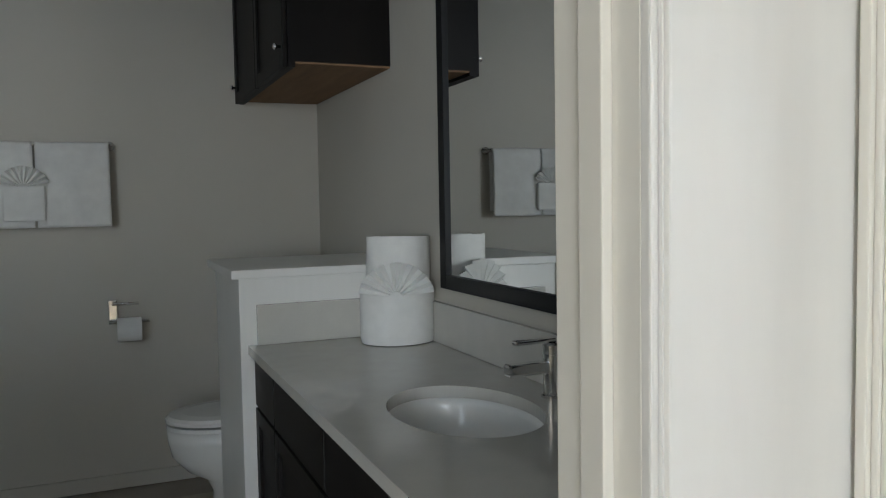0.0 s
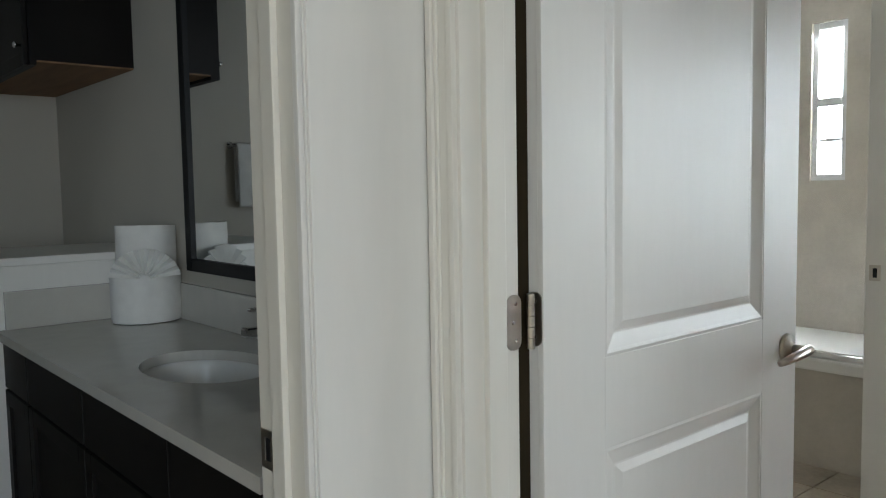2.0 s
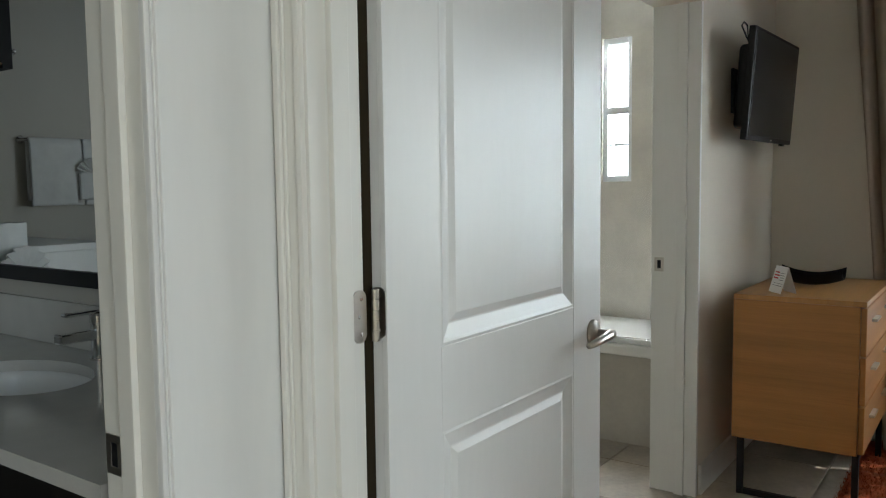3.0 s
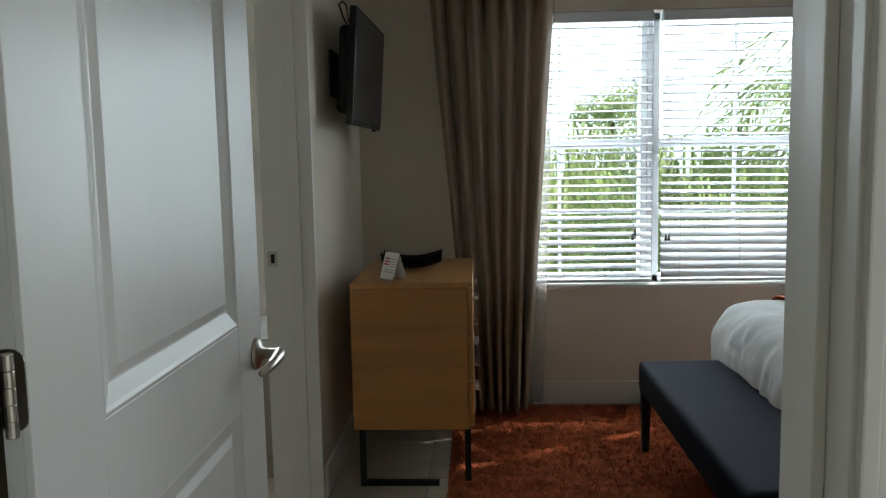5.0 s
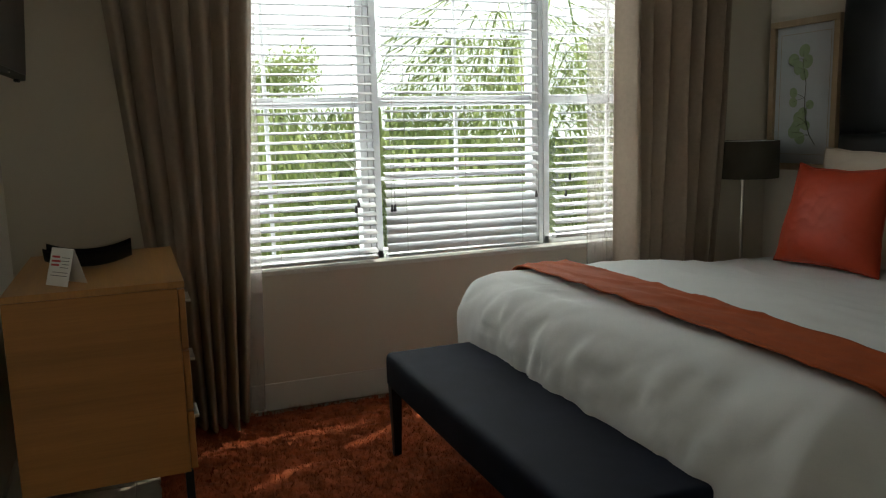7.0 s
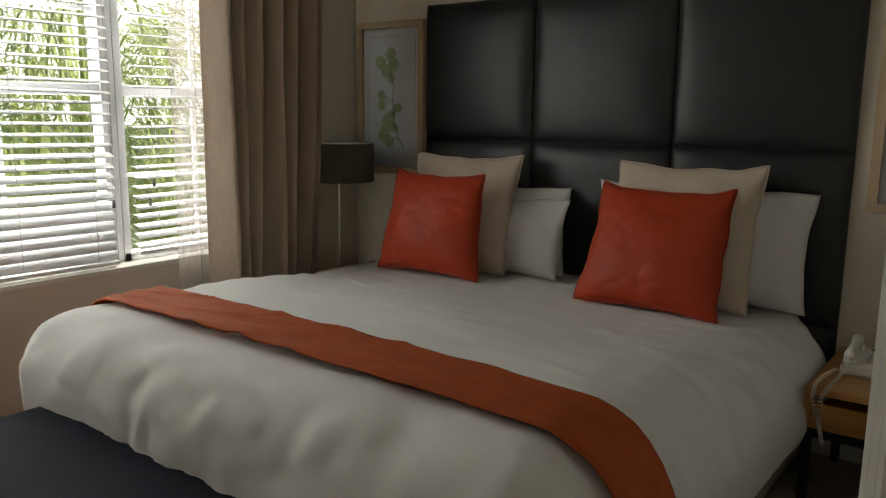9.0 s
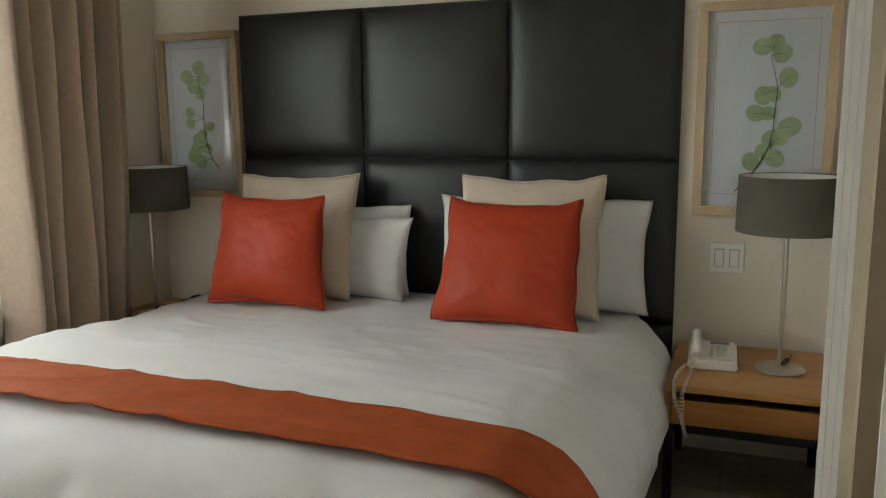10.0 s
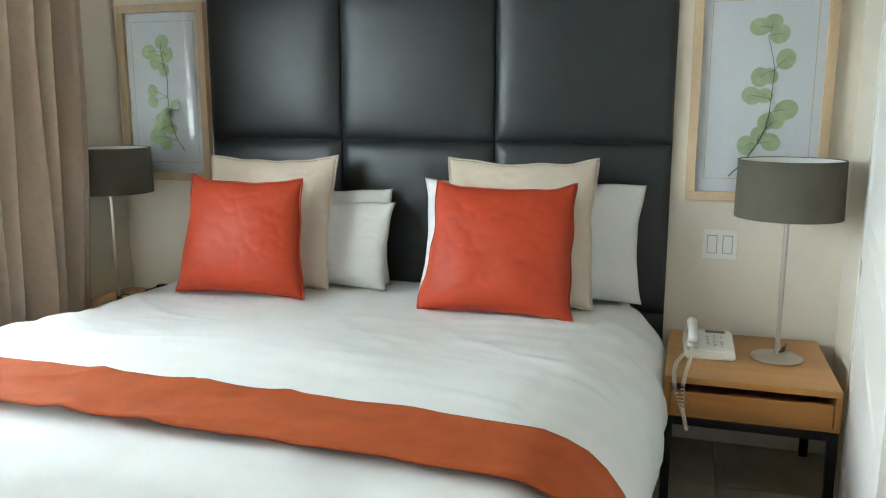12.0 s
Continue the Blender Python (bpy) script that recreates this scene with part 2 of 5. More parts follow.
def part(name, bm, mat, parent, label="", smooth=False):
    """One mesh under a thing; the mesh is given in the world and moved into the thing's space."""
    off = Vector((0, 0, 0))
    p = parent
    while p is not None:
        off += p.location
        p = p.parent
    bmesh.ops.translate(bm, verts=bm.verts, vec=-off)
    ob = new(name, finish(bm, name, mat, smooth))
    ob.parent = parent
    return tagged(ob, label)


def solo(name, bm, mat, label, category, group="", kind="", smooth=False):
    return tagged(new(name, finish(bm, name, mat, smooth)), label, category, group, kind)


def setting(name, bm, mat, label="", category="", smooth=False):
    return solo(name, bm, mat, label or name.replace("_", " "), category or name.split("_")[0], kind="structure", smooth=smooth)


# ---- structure ----
WX, HB, TV, CE = 5.735, -2.775, 1.18, 2.62   # window wall, headboard wall, television wall, ceiling
WIN = (0.56, -2.18, 0.665, 2.12)             # bedroom window opening: y from, y to, z from, z to

setting("floor", box(-2.6, WX + 0.2, -3.6, 4.74, -0.12, -0.012), GROUT, "beige tiled floor through all rooms", "floor")
setting("ceiling", box(-2.6, WX + 0.2, -3.6, 4.74, CE, CE + 0.1), CEIL, "plain white ceiling", "ceiling")

b = box(WX, WX + 0.2, HB - 0.15, WIN[1], 0, CE)
box(WX, WX + 0.2, WIN[0], TV + 0.2, 0, CE, bm=b)
box(WX, WX + 0.2, WIN[1], WIN[0], 0, WIN[2] - 0.02, bm=b)
box(WX, WX + 0.2, WIN[1], WIN[0], WIN[3], CE, bm=b)
setting("wall_window", b, PAINT, "beige painted wall round the wide window", "wall")
setting("wall_headboard", box(2.1, WX, HB - 0.15, HB, 0, CE), PAINT, "beige painted wall behind the headboard", "wall")
b = box(2.2125, 3.21, 1.092, TV + 0.2, 0, CE)
box(4.485, WX, TV, TV + 0.2, 0, CE, bm=b)
box(3.21, 4.485, TV, TV + 0.2, 2.06, CE, bm=b)
setting("wall_television", b, PAINT, "beige painted wall with the shower room doorway", "wall")
b = box(2.095, 2.235, -0.75, 0.228, 0, CE)
box(2.095, 2.235, 0.228, 1.06, 2.05, CE, bm=b)
box(2.095, 2.212, 1.06, TV, 0, CE, bm=b)
setting("wall_bedroom_door", b, PAINT, "painted wall with the bedroom doorway", "wall")
# closet front beside the bed
b = box(2.36, 2.49, HB, -2.42, 0, CE)
box(2.36, 2.49, -2.42, -0.75, 2.05, CE, bm=b)
box(2.10, 2.49, -0.85, -0.75, 0, CE, bm=b)
setting("wall_closet", b, PAINT, "painted wall beside the closet opening", "wall")
setting("wall_closet_back", box(1.65, 1.75, HB, -0.75, 0, CE), PAINT, "closet back wall", "wall")
# hall and bathroom
b = box(1.866, 2.095, 1.115, 1.235, 0, CE)
box(1.0, 1.866, 1.115, 1.235, 2.05, CE, bm=b)
# the opening left here towards the lounge is made up, for the bathroom fill lamp
box(-0.2, 0.05, 1.115, 1.235, 0, CE, bm=b)
box(0.75, 1.0, 1.115, 1.235, 0, CE, bm=b)
box(0.05, 0.75, 1.115, 1.235, 0, 1.15, bm=b)
box(0.05, 0.75, 1.115, 1.235, 2.15, CE, bm=b)
setting("wall_bathroom_door", b, WHITE, "white painted wall with the bathroom doorway", "wall")
setting("wall_mirror", box(2.49, 2.62, 1.235, 4.74, 0, CE), BATH_PAINT, "beige bathroom wall behind the mirror", "wall")
setting("wall_towel", box(-0.2, 2.49, 4.60, 4.74, 0, CE), BATH_PAINT, "pale bathroom wall behind the towel rail", "wall")
setting("wall_bathroom_side", box(-0.32, -0.2, 1.115, 4.74, 0, CE), BATH_PAINT, "plain bathroom side wall", "wall")
setting("wall_bathroom_end", box(2.095, 2.62, 1.236, 1.30, 0, CE), BATH_PAINT, "short bathroom wall", "wall")
# lounge behind
b = box(-2.6, -1.6, -3.6, -3.45, 0, CE)
box(0.4, 2.1, -3.6, -3.45, 0, CE, bm=b)
box(-1.6, 0.4, -3.6, -3.45, 0, 0.65, bm=b)
box(-1.6, 0.4, -3.6, -3.45, 2.25, CE, bm=b)
setting("wall_lounge", b, PAINT, "plain lounge wall with a window", "wall")
setting("wall_lounge_side", box(-2.75, -2.6, -3.6, 1.25, 0, CE), PAINT, "plain lounge side wall", "wall")
setting("wall_lounge_back", box(-2.6, -0.2, 1.236, 1.36, 0, CE), PAINT, "plain lounge back wall", "wall")
# shower room
b = box(2.62, WX + 0.2, 3.1, 3.25, 0, CE)
setting("wall_shower_far", b, WALLTILE, "pale tiled shower room wall", "wall")
b = box(WX, WX + 0.2, TV + 0.2, 1.98, 0, CE)
box(WX, WX + 0.2, 2.17, 3.1, 0, CE, bm=b)
box(WX, WX + 0.2, 1.98, 2.17, 0, 1.34, bm=b)
box(WX, WX + 0.2, 1.98, 2.17, 2.2, CE, bm=b)
setting("wall_shower_end", b, WALLTILE, "pale tiled shower end wall with a window", "wall")

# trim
# added strip, no real seal: its dark colour is the hinge gap's shade
setting("trim_door_seal", box(2.2135, 2.2515, 1.058, 1.09, 0.0, 2.04), GAPSHADE, "added dark brown strip for the shade in the door hinge gap", "door seal")
def casing_profile(bm, axis, a0, a1, face, sign, z0, z1):
    """A moulded upright casing strip; axis is the direction of its width, face the plane it stands on."""
    steps = ((0.0, 0.22, 0.016), (0.22, 0.36, 0.011), (0.36, 0.78, 0.008), (0.78, 1.0, 0.013))
    for f0, f1, d in steps:
        lo, hi = a0 + (a1 - a0) * f0, a0 + (a1 - a0) * f1
        lo, hi = min(lo, hi), max(lo, hi)
        p, q = sorted((face, face + sign * d))
        if axis == "x":
            box(lo, hi, p, q, z0, z1, 0.0025, bm)
        else:
            box(p, q, lo, hi, z0, z1, 0.0025, bm)


b = bmesh.new()
casing_profile(b, "x", 1.870, 1.851, 1.115, -1, 0, 2.1)
setting("trim_bathroom_casing", b, WHITE, "white moulded casing of the bathroom doorway", "door casing")
b = box(1.851, 1.866, 1.113, 1.24, 0, 2.05, 0.002)
box(1.840, 1.851, 1.15, 1.185, 0, 2.05, 0.002, b)
setting("trim_bathroom_jamb", b, TRIM, "cream painted bathroom door jamb with stop", "door jamb")
b = bmesh.new()
casing_profile(b, "y", 1.108, 1.052, 2.095, -1, 0, 2.1)
setting("trim_bedroom_casing", b, TRIM, "cream moulded casing of the bedroom doorway", "door casing")
b = box(2.092, 2.213, 1.045, 1.06, 0, 2.05, 0.002)
box(2.135, 2.175, 1.033, 1.045, 0, 2.05, 0.002, b)
setting("trim_bedroom_jamb", b, TRIM, "cream painted bedroom door jamb with stop", "door jamb")
b = box(2.092, 2.238, 0.228, 0.243, 0, 2.05, 0.002)
box(2.135, 2.175, 0.243, 0.255, 0, 2.05, 0.002, b)
casing_profile(b, "y", 0.166, 0.238, 2.095, -1, 0, 2.1)
setting("trim_bedroom_jamb_strike", b, TRIM, "cream painted bedroom latch jamb", "door jamb")
b = box(4.465, 4.485, TV - 0.002, TV + 0.2, 0, 2.06, 0.002)
box(4.452, 4.465, TV + 0.05, TV + 0.09, 0, 2.06, 0.002, b)
setting("trim_shower_jamb", b, WHITE, "white painted shower room door jamb", "door jamb")
b = bmesh.new()
casing_profile(b, "y", -2.36, -2.42, 2.49, 1, 0, 2.08)
setting("trim_closet_casing", b, TRIM, "cream moulded closet casing", "door casing")
for nm, args in (("window", (WX - 0.014, WX, HB, TV, 0, 0.13)), ("television", (4.5, WX - 0.014, TV - 0.014, TV, 0, 0.13)),
                 ("headboard", (2.49, WX - 0.014, HB, HB + 0.014, 0, 0.13)), ("towel", (-0.2, 2.49, 4.586, 4.60, 0, 0.07))):
    setting("baseboard_" + nm, box(*args, 0.004), TRIM if nm != "towel" else BATH_PAINT, "low painted baseboard", "baseboard")

# ---- bedroom window with three double-hung lights ----
LIGHTS = ((0.56, -0.378), (-0.41, -1.315), (-1.347, -2.18))
for k, (ya, yb) in enumerate(LIGHTS):
    w = thing("window_%d" % (k + 1), "white vinyl double-hung window with grilles", "window", kind="structure", at=(WX + 0.12, (ya + yb) / 2, WIN[2]))
    b = bmesh.new()
    for args in ((ya - 0.035, ya, WIN[2], WIN[3]), (yb, yb + 0.035, WIN[2], WIN[3]), (yb, ya, WIN[2], WIN[2] + 0.04), (yb, ya, WIN[3] - 0.04, WIN[3])):
        box(WX + 0.09, WX + 0.17, *args, 0.003, b)
    part("window_frame", b, VINYL, w)
    b = box(WX + 0.10, WX + 0.15, yb + 0.035, ya - 0.035, 1.405, 1.455, 0.004)
    part("meeting_rail", b, VINYL, w)
    ym = (ya + yb) / 2
    for z0, z1 in ((WIN[2] + 0.04, 1.405), (1.455, WIN[3] - 0.04)):
        b = box(WX + 0.12, WX + 0.135, ym - 0.009, ym + 0.009, z0, z1, 0.002)
        zc = (z0 + z1) / 2
        box(WX + 0.12, WX + 0.135, yb + 0.035, ym - 0.009, zc - 0.009, zc + 0.009, 0.002, b)
        box(WX + 0.12, WX + 0.135, ym + 0.009, ya - 0.035, zc - 0.009, zc + 0.009, 0.002, b)
        part("grille", b, VINYL, w)
        g = part("pane", sheet((WX + 0.127, ya - 0.035, z0), (WX + 0.127, yb + 0.035, z0), (WX + 0.127, yb + 0.035, z1), (WX + 0.127, ya - 0.035, z1)), GLASS, w)
        g.visible_shadow = False
setting("trim_mullion", box(WX + 0.09, WX + 0.17, -0.407, -0.381, WIN[2], WIN[3], 0.004), VINYL, "white window mullion", "mullion")
setting("trim_mullion_far", box(WX + 0.09, WX + 0.17, -1.344, -1.318, WIN[2], WIN[3], 0.004), VINYL, "white window mullion", "mullion")
setting("window_sill", box(WX - 0.012, WX + 0.19, WIN[1], WIN[0], WIN[2] - 0.022, WIN[2], 0.004), TRIM, "pale painted window sill", "sill")


def slat_mesh(length):
    def f(u, v):
        s = (v - 0.5)
        return Vector((s * 0.05, (u - 0.5) * length, 0.004 * (1 - 4 * s * s)))
    bm = grid_surface(f, 1, 4)
    r = bmesh.ops.extrude_face_region(bm, geom=list(bm.faces))
    bmesh.ops.translate(bm, verts=[e for e in r["geom"] if isinstance(e, bmesh.types.BMVert)], vec=(0, 0, -0.0025))
    return finish(bm, "slat", BLINDM)


def blind(ya, yb, bottom, tilts, label, tassels, sag=0.0):
    length = ya - yb
    yc = (ya + yb) / 2
    x = WX + 0.035
    w = thing("venetian_blind", label, "blind", "blinds at the bedroom window", (x, yc, bottom))
    part("head_rail", box(x - 0.03, x + 0.03, yb, ya, WIN[3] - 0.055, WIN[3] - 0.002, 0.004), BLINDM, w)
    part("bottom_rail", box(x - 0.026, x + 0.026, yb, ya, bottom, bottom + 0.018, 0.005), BLINDM, w)
    me = slat_mesh(length)
    z, k = bottom + 0.045, 0
    total = int((WIN[3] - 0.07 - z) / 0.044)
    while z < WIN[3] - 0.07:
        f = k / total
        ob = new("slat", me)
        ob.parent = w
        tilt = tilts(f)
        ob.matrix_basis = Matrix.Translation((0, 0, z - bottom)) @ pose(0, 0, 0, sag * (1 - f) + random.uniform(-0.25, 0.25), tilt + random.uniform(-1.5, 1.5), 0)
        z += 0.044
        k += 1
    for yy in (ya - 0.10, yb + 0.10, yc):
        part("ladder_cord", tube(((x - 0.027, yy, bottom + 0.01), (x - 0.027, yy, WIN[3] - 0.05)), 0.0012, 5), CORD, w)
    for yy, zz in tassels:
        c = part("pull_cord", tube(((x - 0.036, yy, zz), (x - 0.036, yy, WIN[3] - 0.05)), 0.001, 5), CORD, w)
        t = lathe(((0.002, 0.012), (0.004, 0.010), (0.008, -0.018), (0.007, -0.022)), 10)
        t.transform(Matrix.Translation((x - 0.036, yy, zz)))
        part("tassel", t, DARKKEY, c, "small dark cord tassel", True)


blind(0.55, -0.395, 0.675, lambda f: -12 if f > 0.25 else -22, "white slatted blind, lowered with open slats", ((-0.300, 0.955), (-0.287, 0.93)))
blind(-0.445, -1.278, 0.675, lambda f: -14 if f > 0.38 else -14 - 140 * (0.38 - f), "white slatted blind, lower slats tilted nearly shut", ((-0.466, 0.925), (-0.482, 0.925), (-1.255, 0.95)), 1.2)
blind(-1.38, -2.17, 0.70, lambda f: -8 if f > 0.3 else -8 - 60 * (0.3 - f), "white slatted blind with uneven lower slats", ((-1.43, 0.945), (-1.455, 1.03)), -0.6)


# ---- curtains ----
def curtain(name, top, bottom, folds, depth, x, mat, label, seed=1):
    """Pinch-pleated cloth between two y limits at the top and two at the hem; deep rounded folds with narrow valleys."""
    rg = random.Random(seed)
    starts = [0.0]
    for _ in range(folds):
        starts.append(starts[-1] + rg.uniform(0.75, 1.3))
    starts = [a / starts[-1] for a in starts]
    amps = [rg.uniform(0.7, 1.15) for _ in range(folds)]
    drift = [rg.uniform(-0.25, 0.25) for _ in range(folds)]
    z0, z1 = 0.03, 2.45

    def f(u, v):
        z = z0 + (z1 - z0) * v
        k = min(folds - 1, sum(1 for a in starts[1:] if a <= u))
        t = (u - starts[k]) / (starts[k + 1] - starts[k])
        ya, yb = bottom[0] + (top[0] - bottom[0]) * v, bottom[1] + (top[1] - bottom[1]) * v
        lobe = 0.5 - 0.5 * math.cos(2 * math.pi * t)
        amp = depth * amps[k] * (0.82 + 0.25 * noise.noise((k * 2.3, v * 1.6, seed)))
        side = 0.10 * (starts[k + 1] - starts[k]) * (ya - yb) * math.sin(2 * math.pi * t) * (0.8 + drift[k])
        sway = 0.010 * noise.noise((u * 3.0, v * 2.2, seed + 5)) + 0.004 * noise.noise((u * 14, v * 7, seed + 9))
        return Vector((x + depth * 0.5 - amp * lobe + sway, ya + (yb - ya) * u + side + 0.012 * drift[k] * (1 - v), z))
    ob = solo(name, grid_surface(f, folds * 16, 30), mat, label, "curtain", "curtains at the bedroom window", smooth=True)
    s = ob.modifiers.new("thick", "SOLIDIFY")
    s.thickness = 0.002
    return ob


curtain("sheer_curtain", (0.40, 0.125), (0.42, 0.205), 4, 0.035, WX - 0.075, SHEER, "sheer white voile curtain hanging by the window", seed=2)
curtain("curtain", (0.80, 0.125), (0.60, 0.285), 7, 0.185, WX - 0.20, CURTAIN, "heavy taupe curtain in deep folds, drawn open", seed=1)
curtain("sheer_curtain", (-1.53, -1.84), (-1.52, -1.84), 5, 0.035, WX - 0.075, SHEER, "sheer white voile curtain beside the window", seed=4)
curtain("curtain", (-1.655, -2.35), (-1.65, -2.22), 7, 0.185, WX - 0.20, CURTAIN, "heavy taupe curtain in deep folds, drawn open", seed=3)
rod = thing("curtain_rod", "slim dark metal curtain rod above the window", "curtain rod", at=(WX - 0.15, 0, 2.46))
part("rod", tube(((WX - 0.2, 0.95, 2.47), (WX - 0.2, -2.55, 2.47)), 0.012, 12), NICKEL, rod)
for yy in (0.9, -2.5):
    part("bracket", tube(((WX - 0.2, yy, 2.47), (WX + 0.0, yy, 2.47)), 0.008, 8), NICKEL, rod)


# ---- doors ----
def panel_door(name, label, w, h, panels, mat, stile=0.115):
    """A leaf along +x from its hinge edge at the origin, 35 mm thick, with recessed moulded panels on both faces."""
    d = thing(name, label, "door")
    core = 0.011
    b = box(0, w, -0.0175 + core, 0.0175 - core, 0.01, h)
    xs = (stile, w - stile)
    for s in (-1, 1):
        y0, y1 = sorted((s * (0.0175 - core), s * 0.0175))
        box(0, xs[0], y0, y1, 0.01, h, 0.0015, b)
        box(xs[1], w, y0, y1, 0.01, h, 0.0015, b)
        edges = [0.01] + [z for p in panels for z in p] + [h]
        for z0, z1 in zip(edges[::2], edges[1::2]):
            box(xs[0], xs[1], y0, y1, z0, z1, 0.0015, b)
    part("leaf", b, mat, d)
    for z0, z1 in panels:
        b = bmesh.new()
        for s in (-1, 1):
            yo = s * 0.0165
            ring = []
            for k, yy in ((0.0, yo), (0.006, s * 0.0175), (0.012, s * 0.0150), (0.038, s * 0.0072), (0.042, s * 0.0072), (0.058, s * 0.0125)):
                ring.append([b.verts.new(c) for c in ((xs[0] + k, yy, z0 + k), (xs[1] - k, yy, z0 + k), (xs[1] - k, yy, z1 - k), (xs[0] + k, yy, z1 - k))])
            for r0, r1 in zip(ring, ring[1:]):
                for i in range(4):
                    b.faces.new((r0[i], r0[(i + 1) % 4], r1[(i + 1) % 4], r1[i]))
            b.faces.new(ring[-1])
        part("panel", b, mat, d)
    return d


DOORX, DOORY = 2.252, 1.0445
door = panel_door("door_bedroom", "white two-panel bedroom door standing open", 0.89, 2.03, ((0.22, 0.860), (1.026, 1.90)), WHITE, 0.161)
door.location = (DOORX, DOORY, 0)
tagged(door, kind="structure")


def hinge(z):
    h = thing("door_hinge", "satin nickel butt hinge with rounded corners", "hinge", "", (DOORX, 1.04, z))
    h.parent = door
    h.location = (0, 1.04 - DOORY, z)
    # jamb leaf lies on the reveal, door leaf on the door's edge
    def rounded(cx, cz, w, hh):
        pts = []
        for sx, sz, a0 in ((1, 1, 0), (-1, 1, 90), (-1, -1, 180), (1, -1, 270)):
            rr = 0.014
            for k in range(5):
                a = radians(a0 + 22.5 * k)
                pts.append((cx + sx * (w / 2 - rr) + rr * math.cos(a), cz + sz * (hh / 2 - rr) + rr * math.sin(a)))
        return pts
    for nm, pts in (("jamb_leaf", [(DOORX - 0.008 - p[0], 1.0435, p[1] + z) for p in rounded(0.0445, 0, 0.033, 0.09)]),
                    ("door_leaf", [(DOORX - 0.0012, 1.0265 + p[0], p[1] + z) for p in rounded(0.0175, 0, 0.033, 0.09)])):
        bm = bmesh.new()
        f = bm.faces.new([bm.verts.new(p) for p in pts])
        r = bmesh.ops.extrude_face_region(bm, geom=[f])
        v = (0, -0.0016, 0) if nm == "jamb_leaf" else (-0.0016, 0, 0)
        bmesh.ops.translate(bm, verts=[e for e in r["geom"] if isinstance(e, bmesh.types.BMVert)], vec=v)
        lf = part(nm, bm, NICKEL, h)
        for dz in (-0.03, 0, 0.03):
            s = lathe(((0.0034, 0), (0.0034, 0.0008), (0.002, 0.0016)), 10)
            if nm == "jamb_leaf":
                s.transform(pose(DOORX - 0.055 + 0.006 * abs(dz) / 0.03, 1.0420, z + dz, 90, 0, 0))
            else:
                s.transform(pose(DOORX - 0.0028, 1.046 - 0.004 * abs(dz) / 0.03, z + dz, 0, -90, 0))
            part("screw", s, CHROME, h)
    for k in range(5):
        s = lathe(((0.0062, 0), (0.0066, 0.001), (0.0066, 0.0165), (0.0062, 0.0175)), 14)
        s.transform(Matrix.Translation((DOORX - 0.022, 1.034, z - 0.045 + 0.018 * k)))
        part("knuckle", s, NICKEL, h, smooth=False)


for zz in (0.25, 1.113, 1.86):
    hinge(zz)


def lever(x, y, z, flip=1):
    h = thing("door_lever", "satin nickel lever handle on a round rose", "door handle", at=(x, y, z))
    r = lathe(((0.034, 0), (0.034, 0.004), (0.030, 0.010), (0.016, 0.013), (0.013, 0.02)), 28)
    r.transform(pose(x, y, z, 90, 0, 0))
    part("rose", r, NICKEL, h, smooth=True)
    n = tube(((x, y - 0.012, z), (x, y - 0.045, z), (x, y - 0.052, z)), (0.011, 0.011, 0.013), 16)
    part("neck", n, NICKEL, h, smooth=True)
    pts = [(x + 0.010, y - 0.050, z), (x - 0.02, y - 0.056, z + 0.001), (x - 0.06, y - 0.057, z - 0.002), (x - 0.10, y - 0.052, z - 0.008), (x - 0.122, y - 0.046, z - 0.012)]
    l = tube(pts, (0.012, 0.0125, 0.011, 0.0095, 0.007), 14)
    part("grip", l, NICKEL, h, smooth=True)
    return h


lever(DOORX + 0.84, DOORY - 0.0175, 0.945)


def strike(name_at, facing):
    x, y, z = name_at
    s = thing("strike_plate", "small metal strike plate let into the door jamb", "strike plate", at=name_at)
    t = 0.0018
    b = bmesh.new()
    for y0, y1, z0, z1 in ((-0.020, 0.020, 0.018, 0.030), (-0.020, 0.020, -0.030, -0.018), (-0.020, -0.008, -0.018, 0.018), (0.008, 0.020, -0.018, 0.018)):
        box(x - t, x, y + y0, y + y1, z + z0, z + z1, 0.0006, b)
    part("plate", b, NICKEL, s)
    part("latch_hole", box(x - 0.0006, x, y - 0.008, y + 0.008, z - 0.018, z + 0.018), PLASTIC, s)


strike((4.463, 1.345, 0.985), 1)
strike((1.8505, 1.215, 0.945), 1)

# closet leaf, ajar
cl = panel_door("door_closet", "white panelled closet door leaf with a round finger pull", 1.44, 2.02, ((0.20, 0.78), (0.98, 1.90)), WHITE)
tagged(cl, kind="structure")
cl.matrix_basis = pose(2.505, -2.285, 0, 0, 0, 81)
p = lathe(((0.026, 0), (0.026, 0.003), (0.020, 0.003), (0.018, -0.004)), 20)
p.transform(pose(0.055, -0.0175, 0.86, 90, 0, 0))
ob = new("finger_pull", finish(p, "finger_pull", NICKEL, True))
ob.parent = cl
cl2 = panel_door("door_closet", "white panelled closet door leaf folded behind", 0.70, 2.02, ((0.20, 0.78), (0.98, 1.90)), WHITE)
tagged(cl2, kind="structure")
cl2.matrix_basis = pose(2.665, -0.80, 0, 0, 0, 172)

# ---- rug ----
rug = thing("rug", "rust orange shaggy rug on the floor tiles", "rug", at=(4.6, -0.5, 0))
RX0, RX1, RY0, RY1 = 3.3, 5.66, -1.6, 0.685


